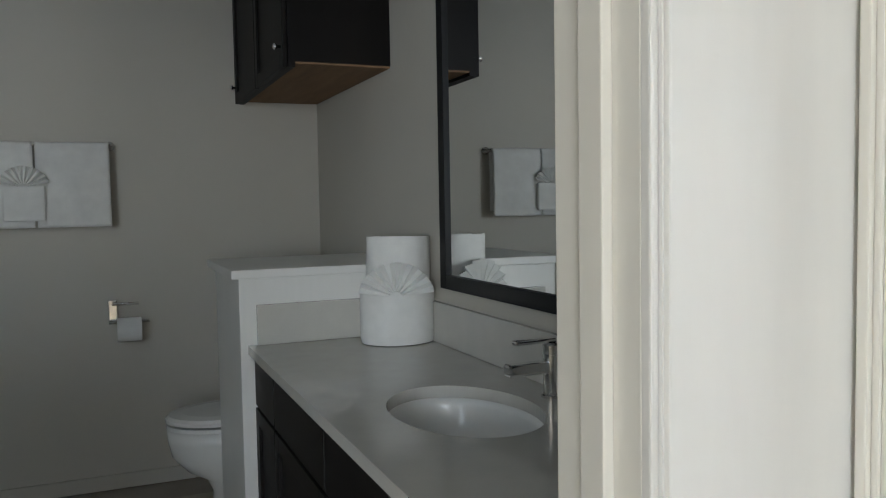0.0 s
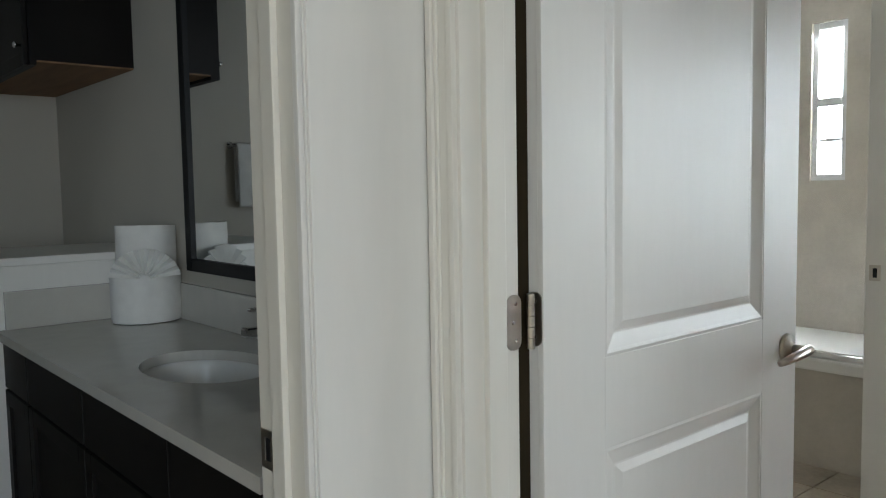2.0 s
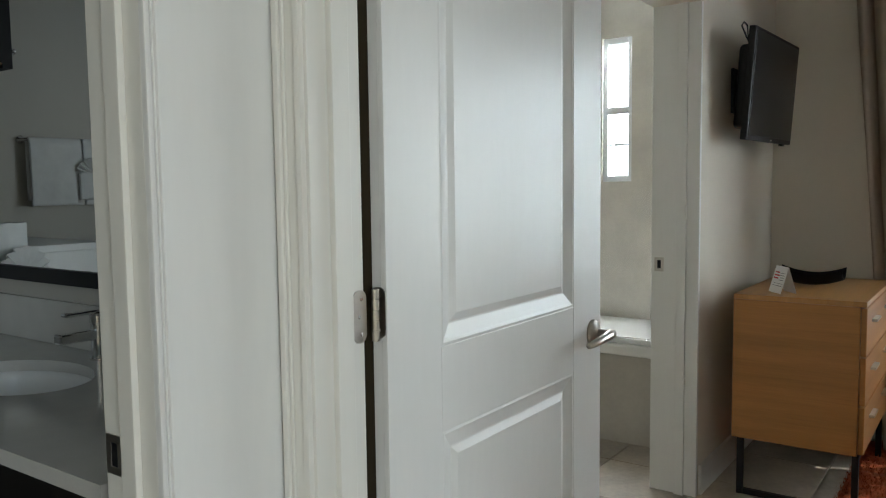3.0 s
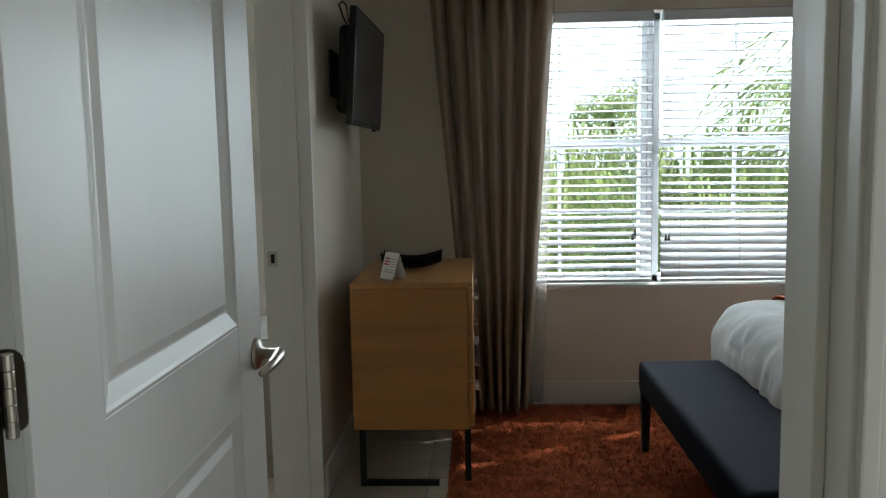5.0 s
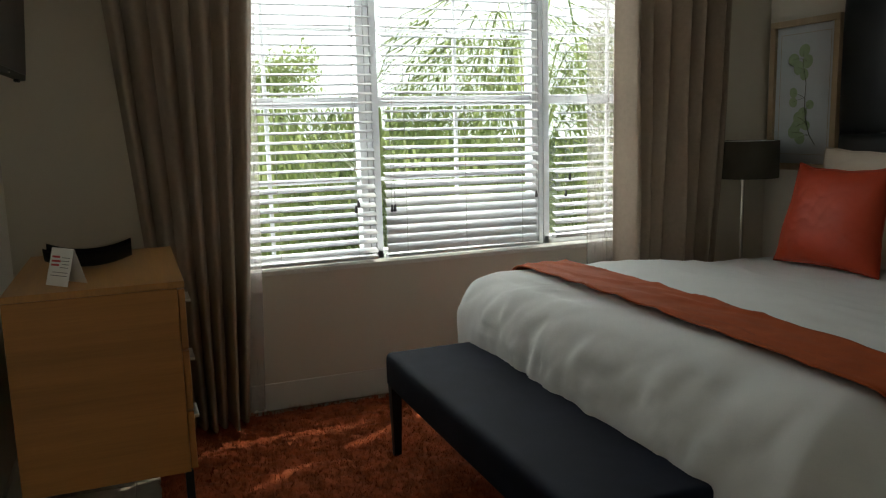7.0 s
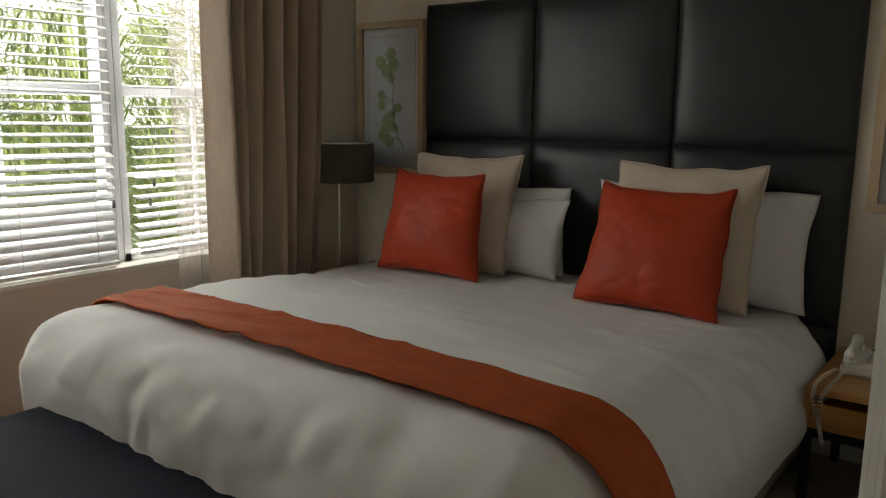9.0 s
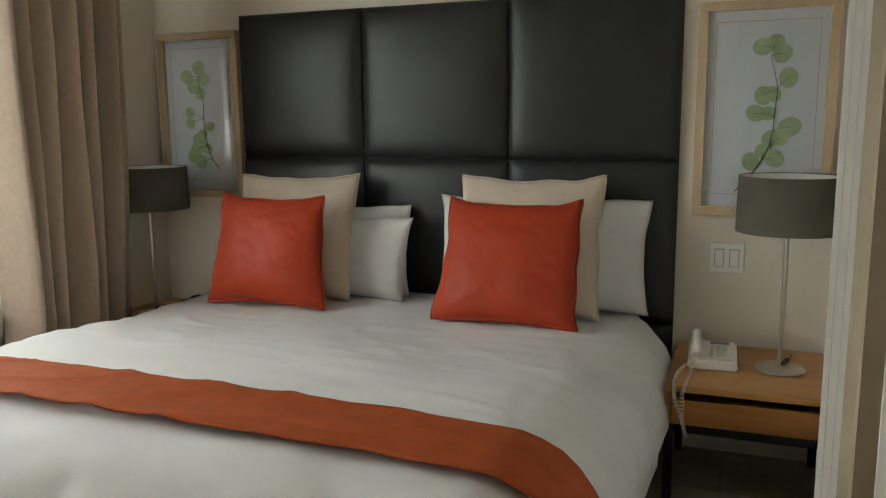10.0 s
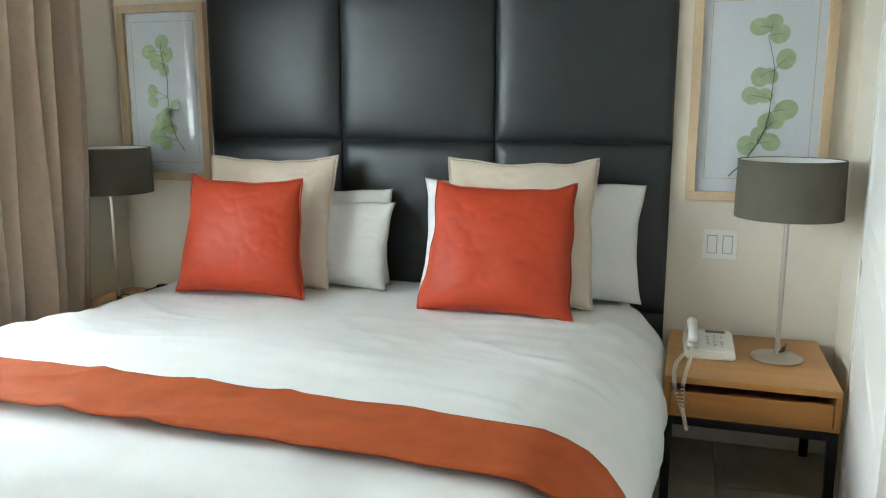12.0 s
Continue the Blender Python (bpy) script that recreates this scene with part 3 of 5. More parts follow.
def rug_top(u, v):
    x, y = RX0 + (RX1 - RX0) * u, RY0 + (RY1 - RY0) * v
    e = min(u, 1 - u, v, 1 - v)
    h = 0.020 + 0.012 * noise.noise((x * 16, y * 16, 0)) + 0.007 * noise.noise((x * 40, y * 40, 3))
    return Vector((x + 0.008 * noise.noise((x * 25, y * 25, 7)), y + 0.008 * noise.noise((x * 25, y * 25, 9)), max(0.002, h * min(1, e * 60))))


part("shag_layer", grid_surface(rug_top, 200, 200), RUGM, rug, smooth=True)
tufts = bmesh.new()
rng = random.Random(5)
for _ in range(26000):
    x, y = rng.uniform(3.7, RX1), rng.uniform(-0.7, RY1)
    z = 0.014 + 0.010 * noise.noise((x * 16, y * 16, 0))
    a, l = rng.uniform(0, 6.28), rng.uniform(0.012, 0.024)
    dx, dy = math.cos(a), math.sin(a)
    k = rng.uniform(0.3, 1.1)
    v = [tufts.verts.new(c) for c in ((x - dy * 0.0025, y + dx * 0.0025, z), (x + dy * 0.0025, y - dx * 0.0025, z), (x + dx * l * k, y + dy * l * k, z + l))]
    tufts.faces.new(v)
tp = part("tuft_layer", tufts, RUGM, rug)
tagged(tp, kind="stuff")

# ---- dresser ----
dx0, dx1, dy0, dy1, dz0, dz1 = 4.60, 5.40, 0.572, 1.072, 0.248, 0.862
dr = thing("dresser", "oak veneer chest of drawers on a black steel base", "dresser", at=(5.0, 0.82, 0))
part("body", box(dx0, dx1, dy0 + 0.022, dy1, dz0, dz1 - 0.022, 0.003), OAK, dr)
part("top", box(dx0 - 0.002, dx1 + 0.002, dy0, dy1, dz1 - 0.021, dz1, 0.003), OAKTOP, dr)
for k in range(3):
    z0 = dz0 + 0.006 + k * 0.196
    d = part("drawer", box(dx0 + 0.012, dx1 - 0.012, dy0, dy0 + 0.021, z0, z0 + 0.188, 0.003), OAK, dr)
    for xx in (dx0 + 0.2, dx1 - 0.2):
        part("drawer_pull", box(xx - 0.06, xx + 0.06, dy0 - 0.022, dy0 - 0.001, z0 + 0.12, z0 + 0.132, 0.003), NICKEL, d, "brass-coloured drawer pull")
for xx in (dx0 + 0.012, dx1 - 0.037):
    part("leg", box(xx, xx + 0.025, dy0 + 0.015, dy0 + 0.04, 0.0, dz0, 0.002), BLACK, dr)
    part("leg", box(xx, xx + 0.025, dy1 - 0.045, dy1 - 0.02, 0.0, dz0, 0.002), BLACK, dr)
    part("foot_bar", box(xx + 0.001, xx + 0.024, dy0 + 0.15, dy1 - 0.046, 0.001, 0.024, 0.002), BLACK, dr)
part("rail", box(dx0 + 0.04, dx1 - 0.04, dy0 + 0.016, dy0 + 0.038, dz0 - 0.024, dz0 - 0.001, 0.002), BLACK, dr)

bowl = thing("tray", "black boat-shaped wooden tray with remote controls", "tray", at=(5.02, 0.85, dz1))


def tray_fn(u, v):
    a = (u - 0.5) * 2
    s = (v - 0.5) * 2
    x = 5.02 + 0.065 * s
    y = 0.85 - 0.135 * a
    return Vector((x, y, dz1 + 0.002 + 0.042 * (abs(s) ** 3) + 0.028 * a * a + 0.004))


tb = grid_surface(tray_fn, 24, 12)
r = bmesh.ops.extrude_face_region(tb, geom=list(tb.faces))
bmesh.ops.translate(tb, verts=[e for e in r["geom"] if isinstance(e, bmesh.types.BMVert)], vec=(0, 0, 0.009))
part("tray_body", tb, PLASTIC, bowl, smooth=True)
rem = thing("remote_control", "black plastic remote control lying in the tray", "remote control", at=(5.02, 0.86, dz1 + 0.03))
part("remote_body", box(4.998, 5.038, 0.78, 0.92, dz1 + 0.024, dz1 + 0.044, 0.006), PLASTIC, rem)
b = bmesh.new()
for i in range(6):
    for j in range(3):
        box(5.005 + j * 0.011, 5.012 + j * 0.011, 0.80 + i * 0.018, 0.81 + i * 0.018, dz1 + 0.044, dz1 + 0.0455, 0, b)
part("buttons", b, DARKKEY, rem, "grey rubber buttons")

card = thing("tent_card", "folded white printed card standing on the dresser", "card", at=(4.72, 0.905, dz1))
for s, nm in ((-1, "front_leaf"), (1, "back_leaf")):
    b = box(-0.0006, 0.0006, -0.05, 0.05, 0, 0.115)
    b.transform(pose(4.72 + s * 0.034, 0.905, dz1 + 0.002, 0, -s * 17, 0))
    b.transform(Matrix.Translation((4.72, 0.905, 0)) @ pose(0, 0, 0, 0, 0, -50) @ Matrix.Translation((-4.72, -0.905, 0)))
    lf = part(nm, b, PAPER, card)
    if s < 0:
        for k, (a0, a1, zz, mt, th) in enumerate(((0.005, 0.04, 0.085, REDPRINT, 0.006), (0.0, 0.04, 0.072, REDPRINT, 0.006), (0.005, 0.04, 0.06, REDPRINT, 0.006), (-0.04, -0.005, 0.085, DARKKEY, 0.002), (-0.04, -0.002, 0.075, DARKKEY, 0.002), (-0.04, -0.01, 0.065, DARKKEY, 0.002), (-0.04, -0.004, 0.055, DARKKEY, 0.002), (-0.04, 0.03, 0.04, DARKKEY, 0.002), (-0.04, 0.035, 0.03, DARKKEY, 0.002))):
            b = box(-0.0013, -0.0007, a0, a1, zz, zz + th)
            b.transform(pose(4.72 + s * 0.034, 0.905, dz1 + 0.002, 0, -s * 17, 0))
            b.transform(Matrix.Translation((4.72, 0.905, 0)) @ pose(0, 0, 0, 0, 0, -50) @ Matrix.Translation((-4.72, -0.905, 0)))
            part("print_line", b, mt, lf)

# ---- television ----
tv = thing("television", "black flat television on a wall bracket", "television", at=(5.0, 1.1, 1.75))
TVM = Matrix.Translation((5.03, 1.028, 1.742)) @ pose(0, 0, 0, 4, 0, -2)


def tvpart(nm, bm, mat, parent, label=""):
    bm.transform(TVM)
    return part(nm, bm, mat, parent, label)


b = box(-0.36, 0.36, -0.008, 0.022, -0.235, 0.235, 0.006)
case = tvpart("casing", b, PLASTIC, tv)
b = box(-0.345, 0.345, -0.011, -0.008, -0.215, 0.22, 0.001)
tvpart("screen", b, SCREEN, tv, "dark glossy screen, switched off")
b = box(-0.31, 0.31, 0.02, 0.075, -0.19, 0.17, 0.03, seg=4)
tvpart("back_cover", b, PLASTIC, tv)
tvpart("logo", box(-0.012, 0.012, -0.0115, -0.009, -0.229, -0.224), NICKEL, case)
tvpart("sensor", box(0.22, 0.26, -0.004, 0.012, -0.245, -0.234, 0.002), PLASTIC, case)
part("bracket_arm", box(4.98, 5.04, 1.06, 1.166, 1.71, 1.77, 0.004), BLACK, tv)
part("bracket_plate", box(4.9, 5.12, 1.167, 1.18, 1.64, 1.84, 0.003), BLACK, tv)
cab = tube([(4.72, 1.06, 1.92), (4.73, 1.07, 1.99), (4.76, 1.09, 2.01), (4.80, 1.11, 2.005), (4.84, 1.10, 1.96), (4.86, 1.07, 1.90)], 0.0035, 8)
part("cable", cab, DARKCORD, tv, "black cable loop", True)

# ---- bench ----
bn = thing("bench", "navy upholstered bench on black tapered legs", "bench", at=(4.3, -0.36, 0))
BX0, BX1, BY0, BY1 = 3.52, 4.975, -0.575, -0.168
sb = box(BX0, BX1, BY0, BY1, 0.30, 0.442, 0.034, seg=5)
part("seat", sb, NAVY, bn, smooth=True)
for xx in (BX0 + 0.03, BX1 - 0.03):
    for yy in (BY0 + 0.03, BY1 - 0.03):
        lg = lathe(((0.016, 0.018), (0.019, 0.02), (0.030, 0.31)), 4)
        lg.transform(Matrix.Translation((xx, yy, 0)) @ pose(0, 0, 0, 0, 0, 45))
        part("leg", lg, BLACK, bn)

# ---- bed ----
bed = thing("bed", "king-size bed with a plump white duvet", "bed", at=(4.2, -1.6, 0))
CX, CY, AX, AY, TOP = 4.215, -1.635, 1.125, 1.10, 0.605
part("base", box(3.20, 5.18, -2.70, -0.66, 0.04, 0.36, 0.02), TAUPE, bed, "taupe pleated valance base")


def outline(o, n=220, rc=0.22):
    a, bb, r = AX - o, AY - o, max(rc - o, 0.05)
    pts = []
    q = n // 4
    for sx, sy, a0 in ((1, 1, 0), (-1, 1, 90), (-1, -1, 180), (1, -1, 270)):
        for k in range(q):
            ang = radians(a0 + 90 * k / q)
            # straight stretches are shared out among the corner samples
            pts.append((CX + sx * (a - r) + r * math.cos(ang), CY + sy * (bb - r) + r * math.sin(ang)))
    out = []
    for i, p in enumerate(pts):
        nx = pts[(i + 1) % len(pts)]
        out.append(p)
        if math.dist(p, nx) > 0.2:
            m = 100
            out += [(p[0] + (nx[0] - p[0]) * j / m, p[1] + (nx[1] - p[1]) * j / m) for j in range(1, m)]
    return out


def lift(y, z):
    """The stuffing has been shaken down: the duvet is plumper towards the foot."""
    t = max(0.0, min(1.0, (y + 2.15) / 0.9))
    return 0.078 * t * t * (3 - 2 * t) * max(0.0, min(1.0, (z - 0.28) / 0.30))


def taper(x, y):
    """The duvet lies a little askew: its near side runs in towards the foot."""
    return 0.03 * max(0.0, min(1.0, (y + 2.3) / 1.1)) * max(0.0, min(1.0, (CX + 0.3 - x) / 0.9))


def duvet():
    bm = bmesh.new()
    RL, RR = 0.17, 0.27      # rounding on the window side and on the near side
    prof = [(0.055, 0.055, 0.225, 0.225), (0.03, 0.03, 0.25, 0.25), (0.012, 0.012, 0.285, 0.285), (0.0, 0.0, 0.33, 0.315)]
    for a in range(5, 91, 5):
        c, si = 1 - math.cos(radians(a)), math.sin(radians(a))
        prof.append((RL * c, RR * c, TOP - RL + RL * si, TOP - RR + RR * si))

    def near(x):
        return max(0.0, min(1.0, (CX + 0.5 - x) / 1.2))

    def blend(ol, orr):
        return [(a[0] * (1 - near(a[0])) + b_[0] * near(a[0]), a[1] * (1 - near(a[0])) + b_[1] * near(a[0])) for a, b_ in zip(outline(ol), outline(orr))]
    rings = []
    for ol, orr, zl, zr in prof:
        ring = []
        for x, y in blend(ol, orr):
            z = zl * (1 - near(x)) + zr * near(x)
            w = noise.noise((x * 5, y * 5, z * 4)) * 0.016 + noise.noise((x * 13, y * 13, z * 9 + 4)) * 0.008
            foot = max(0, min(1, (y + 0.95) / 0.4))
            side = max(0, min(1, (0.62 - z) / 0.25))
            ridge = (abs(noise.noise((x * 4.5 + z * 2, z * 10, 7))) + 0.8 * max(0, 1 - 7 * abs(noise.noise((x * 3 + z * 5, z * 6 - x, 3))))) * 0.014 * side * (0.3 + foot)
            fine = max(0, 1 - 5 * abs(noise.noise((x * 6 + z * 7, z * 12 - x * 2.5, 11)))) ** 2 + 0.7 * max(0, 1 - 6 * abs(noise.noise((x * 11 - z * 5, z * 17 + x * 3, 15)))) ** 2
            ridge += fine * 0.011 * side * foot * (0.5 + noise.noise((x * 1.7, z * 2, 19)))
            d = Vector((x - CX, y - CY, 0)).normalized()
            low = -0.03 * max(0, min(1, (y + 2.3) / 1.0)) if z < 0.3 and x < CX else 0
            ring.append(Vector((x, y, z + w * 0.5 + low)) + d * (w - ridge + 0.02 * foot))
        rings.append(ring)
    last = blend(RL, RR)
    for k in range(1, 27):
        s = 1 - k / 27
        ring = []
        for x, y in last:
            xx, yy = CX + (x - CX) * s, CY + (y - CY) * s
            wr = 0.010 * noise.noise((xx * 2.2, yy * 2.2, 0)) + 0.005 * abs(noise.noise((xx * 3 + yy * 5, yy * 7, 3))) + 0.003 * noise.noise((xx * 9, yy * 12, 5)) + 0.010 * max(0, 1 - 11 * abs(noise.noise((xx * 1.3 + 4, yy * 2.6 + xx * 0.8, 2)))) * 0.6
            ring.append(Vector((xx, yy, TOP + 0.012 * (1 - s) + wr)))
        rings.append(ring)
    for ring in rings:
        for p in ring:
            p.x += taper(p.x, p.y)
            p.x -= 0.10 * max(0.0, min(1.0, (p.y + 2.0) / 0.8)) * max(0.0, min(1.0, (p.x - CX - 0.2) / 0.8))
            p.z += lift(p.y, p.z)
            w = max(0.0, min(1.0, (-2.40 - p.y) / 0.08)) * max(0.0, min(1.0, (AX - 0.10 - abs(p.x - CX)) / 0.10))
            if p.z > 0.42:
                p.z += w * max(0.0, TOP - 0.006 - p.z)
    vr = [[bm.verts.new(p) for p in ring] for ring in rings]
    for a, c in zip(vr, vr[1:]):
        for i in range(len(a)):
            j = (i + 1) % len(a)
            bm.faces.new((a[i], a[j], c[j], c[i]))
    bm.faces.new(vr[-1])
    return bm


dv = part("duvet", duvet(), LINEN, bed, smooth=True)


# runner follows the duvet's cross-section
def runner():
    def half(R, e):
        h = [(0.0, 0.25), (-0.004, 0.29), (-0.004, TOP - R)]
        h += [(-0.004 + (R + 0.004) * (1 - math.cos(radians(a))), TOP - R + (R + 0.016) * math.sin(radians(a))) for a in range(10, 91, 10)]
        return [(x - e, z) for x, z in h]
    lo = [(CX - AX + x, z) for x, z in half(0.27, 0.012)]
    hi = [(CX + AX - x, z) for x, z in half(0.17, 0.012)]
    left, right = lo[-1][0], hi[-1][0]
    path = lo + [(left + (right - left) * k / 50, TOP + 0.018 + 0.012 * math.sin(math.pi * k / 50)) for k in range(1, 50)] + hi[::-1]
    n = len(path) - 1

    def f(u, v):
        i = min(int(u * n), n - 1)
        t = u * n - i
        x = path[i][0] * (1 - t) + path[i + 1][0] * t
        z = path[i][1] * (1 - t) + path[i + 1][1] * t
        y0 = -0.815 - 0.02 * max(0, (x - CX)) / AX
        y = y0 - 0.235 * v + 0.006 * noise.noise((x * 6, v * 3, 1))
        z += 0.004 * noise.noise((x * 9, v * 5, 2)) + 0.006 * abs(noise.noise((x * 4 + v * 2, v * 2, 8)))
        crease = max(0, 1 - 9 * abs(noise.noise((x * 2.3 + v, v * 1.4 + x * 0.7, 6))))
        z += 0.008 * crease * max(0.0, min(1.0, (z - 0.5) / 0.1))
        return Vector((x + taper(x, y) - 0.10 * max(0.0, min(1.0, (x - CX - 0.2) / 0.8)), y, z + lift(y, z)))
    bm = grid_surface(f, n * 3, 24)
    return bm


rn = solo("bed_runner", runner(), RUST, "rust orange woven runner folded across the bed", "bed runner", smooth=True)
sm = rn.modifiers.new("thick", "SOLIDIFY")
sm.thickness, sm.offset = 0.007, 1.0


def pillow(w, h, t, m, mat, name, label, group, seed=0, piping=True, sag=0.05, n=48, pinch=0.0):
    """A stuffed pillow standing on its lower edge: x across, z up, thickness along y."""
    bm = bmesh.new()
    th = thing(name, label, "pillow", group)
    th.matrix_basis = m

    def surf(s):
        def f(u, v):
            a, c = 2 * u - 1, 2 * v - 1
            pa, pc = 1 - abs(a) ** 2.6, 1 - abs(c) ** 2.6
            puff = (max(pa, 0) * max(pc, 0)) ** 0.55
            # edges draw in between the corners
            x = a * w / 2 * (1 - 0.06 * (1 - c * c) * abs(a) ** 4)
            z = h / 2 + c * h / 2 * (1 - 0.07 * (1 - a * a) * abs(c) ** 4)
            x *= 1 + pinch * (0.5 - v)
            x += 0.012 * noise.noise((c * 2.0, seed, 4)) * abs(a)
            z += 0.014 * noise.noise((a * 2.4, seed, 9)) * (1 if c > 0 else 0) * abs(c) ** 2
            z -= sag * h * (1 - a * a) * (1 if c > 0 else 0) * abs(c) ** 3 * 0.3
            wr = noise.noise((a * 1.7 + seed, c * 1.7, s * 3)) * 0.12 - 0.06 * max(0, 1 - 9 * abs(noise.noise((a * 1.6 + seed * 2, c * 1.5 + a * 1.2, s)))) * (0.4 + 0.6 * abs(c))
            fold = max(0, 1 - 5 * abs(noise.noise((a * 3.1 + c * 1.4 + seed * 3, c * 3.4 - a * 1.8, s * 2))))
            wr -= 0.08 * fold * fold * (0.25 + 0.75 * max(abs(a), abs(c)))
            low = 1 + 0.25 * (-c)
            return Vector((x, s * t / 2 * puff * low * (1 + wr), z))
        return f
    for s in (-1, 1):
        merge(bm, grid_surface(surf(s), n, n))
    bmesh.ops.remove_doubles(bm, verts=bm.verts, dist=0.0004)
    ob = new("cover", finish(bm, "cover", mat, True))
    ob.parent = th
    if piping:
        pts = []
        f = surf(1)
        for k in range(n):
            pts.append(f(k / n, 0))
        for k in range(n):
            pts.append(f(1, k / n))
        for k in range(n):
            pts.append(f(1 - k / n, 1))
        for k in range(n + 1):
            pts.append(f(0, 1 - k / n))
        pp = new("piping", finish(tube(pts, 0.0045, 6), "piping", mat, True))
        pp.parent = th
    return th


G = "pillows on the bed"
for x, y, z, w, h, t, lean, yaw, mat, nm, lb, sd, pn in (
        (4.67, -2.585, 0.605, 0.80, 0.415, 0.17, 9, 2, LINEN, "pillow", "white cotton pillow leaning on the headboard", 1, 0.02),
        (4.605, -2.50, 0.605, 0.735, 0.375, 0.16, 13, -2, LINEN, "pillow", "white cotton pillow with a folded flap", 2, -0.04),
        (3.665, -2.55, 0.605, 0.90, 0.475, 0.20, 13, 3, LINEN, "pillow", "white cotton pillow leaning on the headboard", 3, 0.0),
        (4.745, -2.365, 0.612, 0.56, 0.575, 0.16, 19, 9, OATMEAL, "cushion", "oatmeal cotton cushion with piped edge", 4, -0.02),
        (3.68, -2.385, 0.612, 0.59, 0.585, 0.16, 20, 5, OATMEAL, "cushion", "oatmeal cotton cushion with piped edge", 5, -0.02),
        (4.768, -2.205, 0.618, 0.53, 0.475, 0.17, 13, 2, SATIN, "cushion", "red-orange satin cushion with piped edge", 6, 0.15),
        (3.725, -2.225, 0.612, 0.56, 0.50, 0.16, 22, 0, SATIN, "cushion", "red-orange satin cushion with piped edge", 7, 0.08)):
    pillow(w, h, t, pose(x, y, z, lean, 0, yaw), mat, nm, lb, G, sd, mat is not LINEN, pinch=pn)

# ---- headboard ----
hbd = thing("headboard", "tall black leather headboard of padded squares", "headboard", at=(4.17, HB, 0))
part("backing", box(3.135, 5.205, HB, HB + 0.022, 0.10, 1.895, 0.003), LEATHER, hbd)
hxs, hzs = (3.135, 3.85, 4.545, 5.205), (0.10, 0.53, 1.215, 1.895)


def pad(x0, x1, z0, z1):
    def f(u, v):
        a, c = 2 * u - 1, 2 * v - 1
        e = (max(0, 1 - abs(a) ** 9) * max(0, 1 - abs(c) ** 9)) ** 0.5
        swell = 0.012 * (1 - a * a) * (1 - c * c)
        return Vector((x0 + (x1 - x0) * u, HB + 0.022 + 0.036 * e + swell + 0.0015 * noise.noise((a * 3 + x0, c * 3, 1)), z0 + (z1 - z0) * v))
    def ease(t):
        return 0.5 - 0.5 * math.cos(math.pi * t)
    return grid_surface(lambda u, v: f(ease(u), ease(v)), 28, 28)


for i in range(3):
    for j in range(3):
        part("padded_panel", pad(hxs[i] + 0.001, hxs[i + 1] - 0.001, hzs[j] + 0.001, hzs[j + 1] - 0.001), LEATHER, hbd, smooth=True)


# ---- pictures ----
def picture(x0, x1, z0, z1, y, label, leaves, stem, tilt=0):
    p = thing("framed_print", label, "picture", "prints beside the headboard", ((x0 + x1) / 2, y, z0))
    fw, fd = 0.036, 0.032
    for nm, a in (("frame_side", (x0, x0 + fw, z0 + fw, z1 - fw)), ("frame_side", (x1 - fw, x1, z0 + fw, z1 - fw)), ("frame_rail", (x0, x1, z0, z0 + fw)), ("frame_rail", (x0, x1, z1 - fw, z1))):
        part(nm, box(a[0], a[1], y, y + fd, a[2], a[3], 0.002), PALEOAK, p)
    part("mat_board", box(x0 + fw, x1 - fw, y + 0.002, y + 0.012, z0 + fw, z1 - fw), MATBOARD, p)
    ix0, ix1, iz0, iz1 = x0 + fw + 0.03, x1 - fw - 0.03, z0 + fw + 0.05, z1 - fw - 0.04
    b = bmesh.new()
    for a in ((ix0, ix0 + 0.002, iz0, iz1), (ix1 - 0.002, ix1, iz0, iz1), (ix0, ix1, iz1 - 0.002, iz1), (ix0, ix1, iz0, iz0 + 0.002)):
        box(a[0], a[1], y + 0.012, y + 0.0128, a[2], a[3], 0, b)
    part("mat_line", b, PALEOAK, p)
    pr = part("print", box(ix0 + 0.004, ix1 - 0.004, y + 0.0121, y + 0.0126, iz0 + 0.004, iz1 - 0.004), MATBOARD, p, "botanical print of a leafy twig")
    lx, lz, lw, lh = x1 - fw, z0 + fw, x1 - x0 - 2 * fw, z1 - z0 - 2 * fw
    nodes = [Vector((lx - u * lw, y + 0.0185, lz + v * lh)) for u, v in stem]
    for k, (u, v, r) in enumerate(leaves):
        c = lathe(((1.0, 0), (1.0, 0.0004)), 22)
        mid = Vector((lx - u * lw, y + 0.0130 + 0.0003 * k, lz + v * lh))
        c.transform(Matrix.Translation(mid) @ pose(0, 0, 0, 90, 25 * k, 0) @ Matrix.Diagonal((r * lw * 0.86, r * lw * 0.76, 1, 1)))
        part("leaf", c, LEAFART, pr)
        tip = Vector((mid.x, y + 0.0185, mid.z))
        root = min(nodes, key=lambda q: (q - tip).length + 0.6 * max(0, q.z - tip.z))
        part("twig", tube([root, root.lerp(tip, 0.6) + Vector((0, 0, 0.004)), tip], 0.0009, 5), STEMART, pr)
    part("stem", tube(nodes, [0.0022 - 0.0014 * k / len(nodes) for k in range(len(nodes))], 6), STEMART, pr)
    g = part("glass", sheet((x1 - fw, y + 0.022, z0 + fw), (x0 + fw, y + 0.022, z0 + fw), (x0 + fw, y + 0.022, z1 - fw), (x1 - fw, y + 0.022, z1 - fw)), GLASS, p)
    g.visible_shadow = False


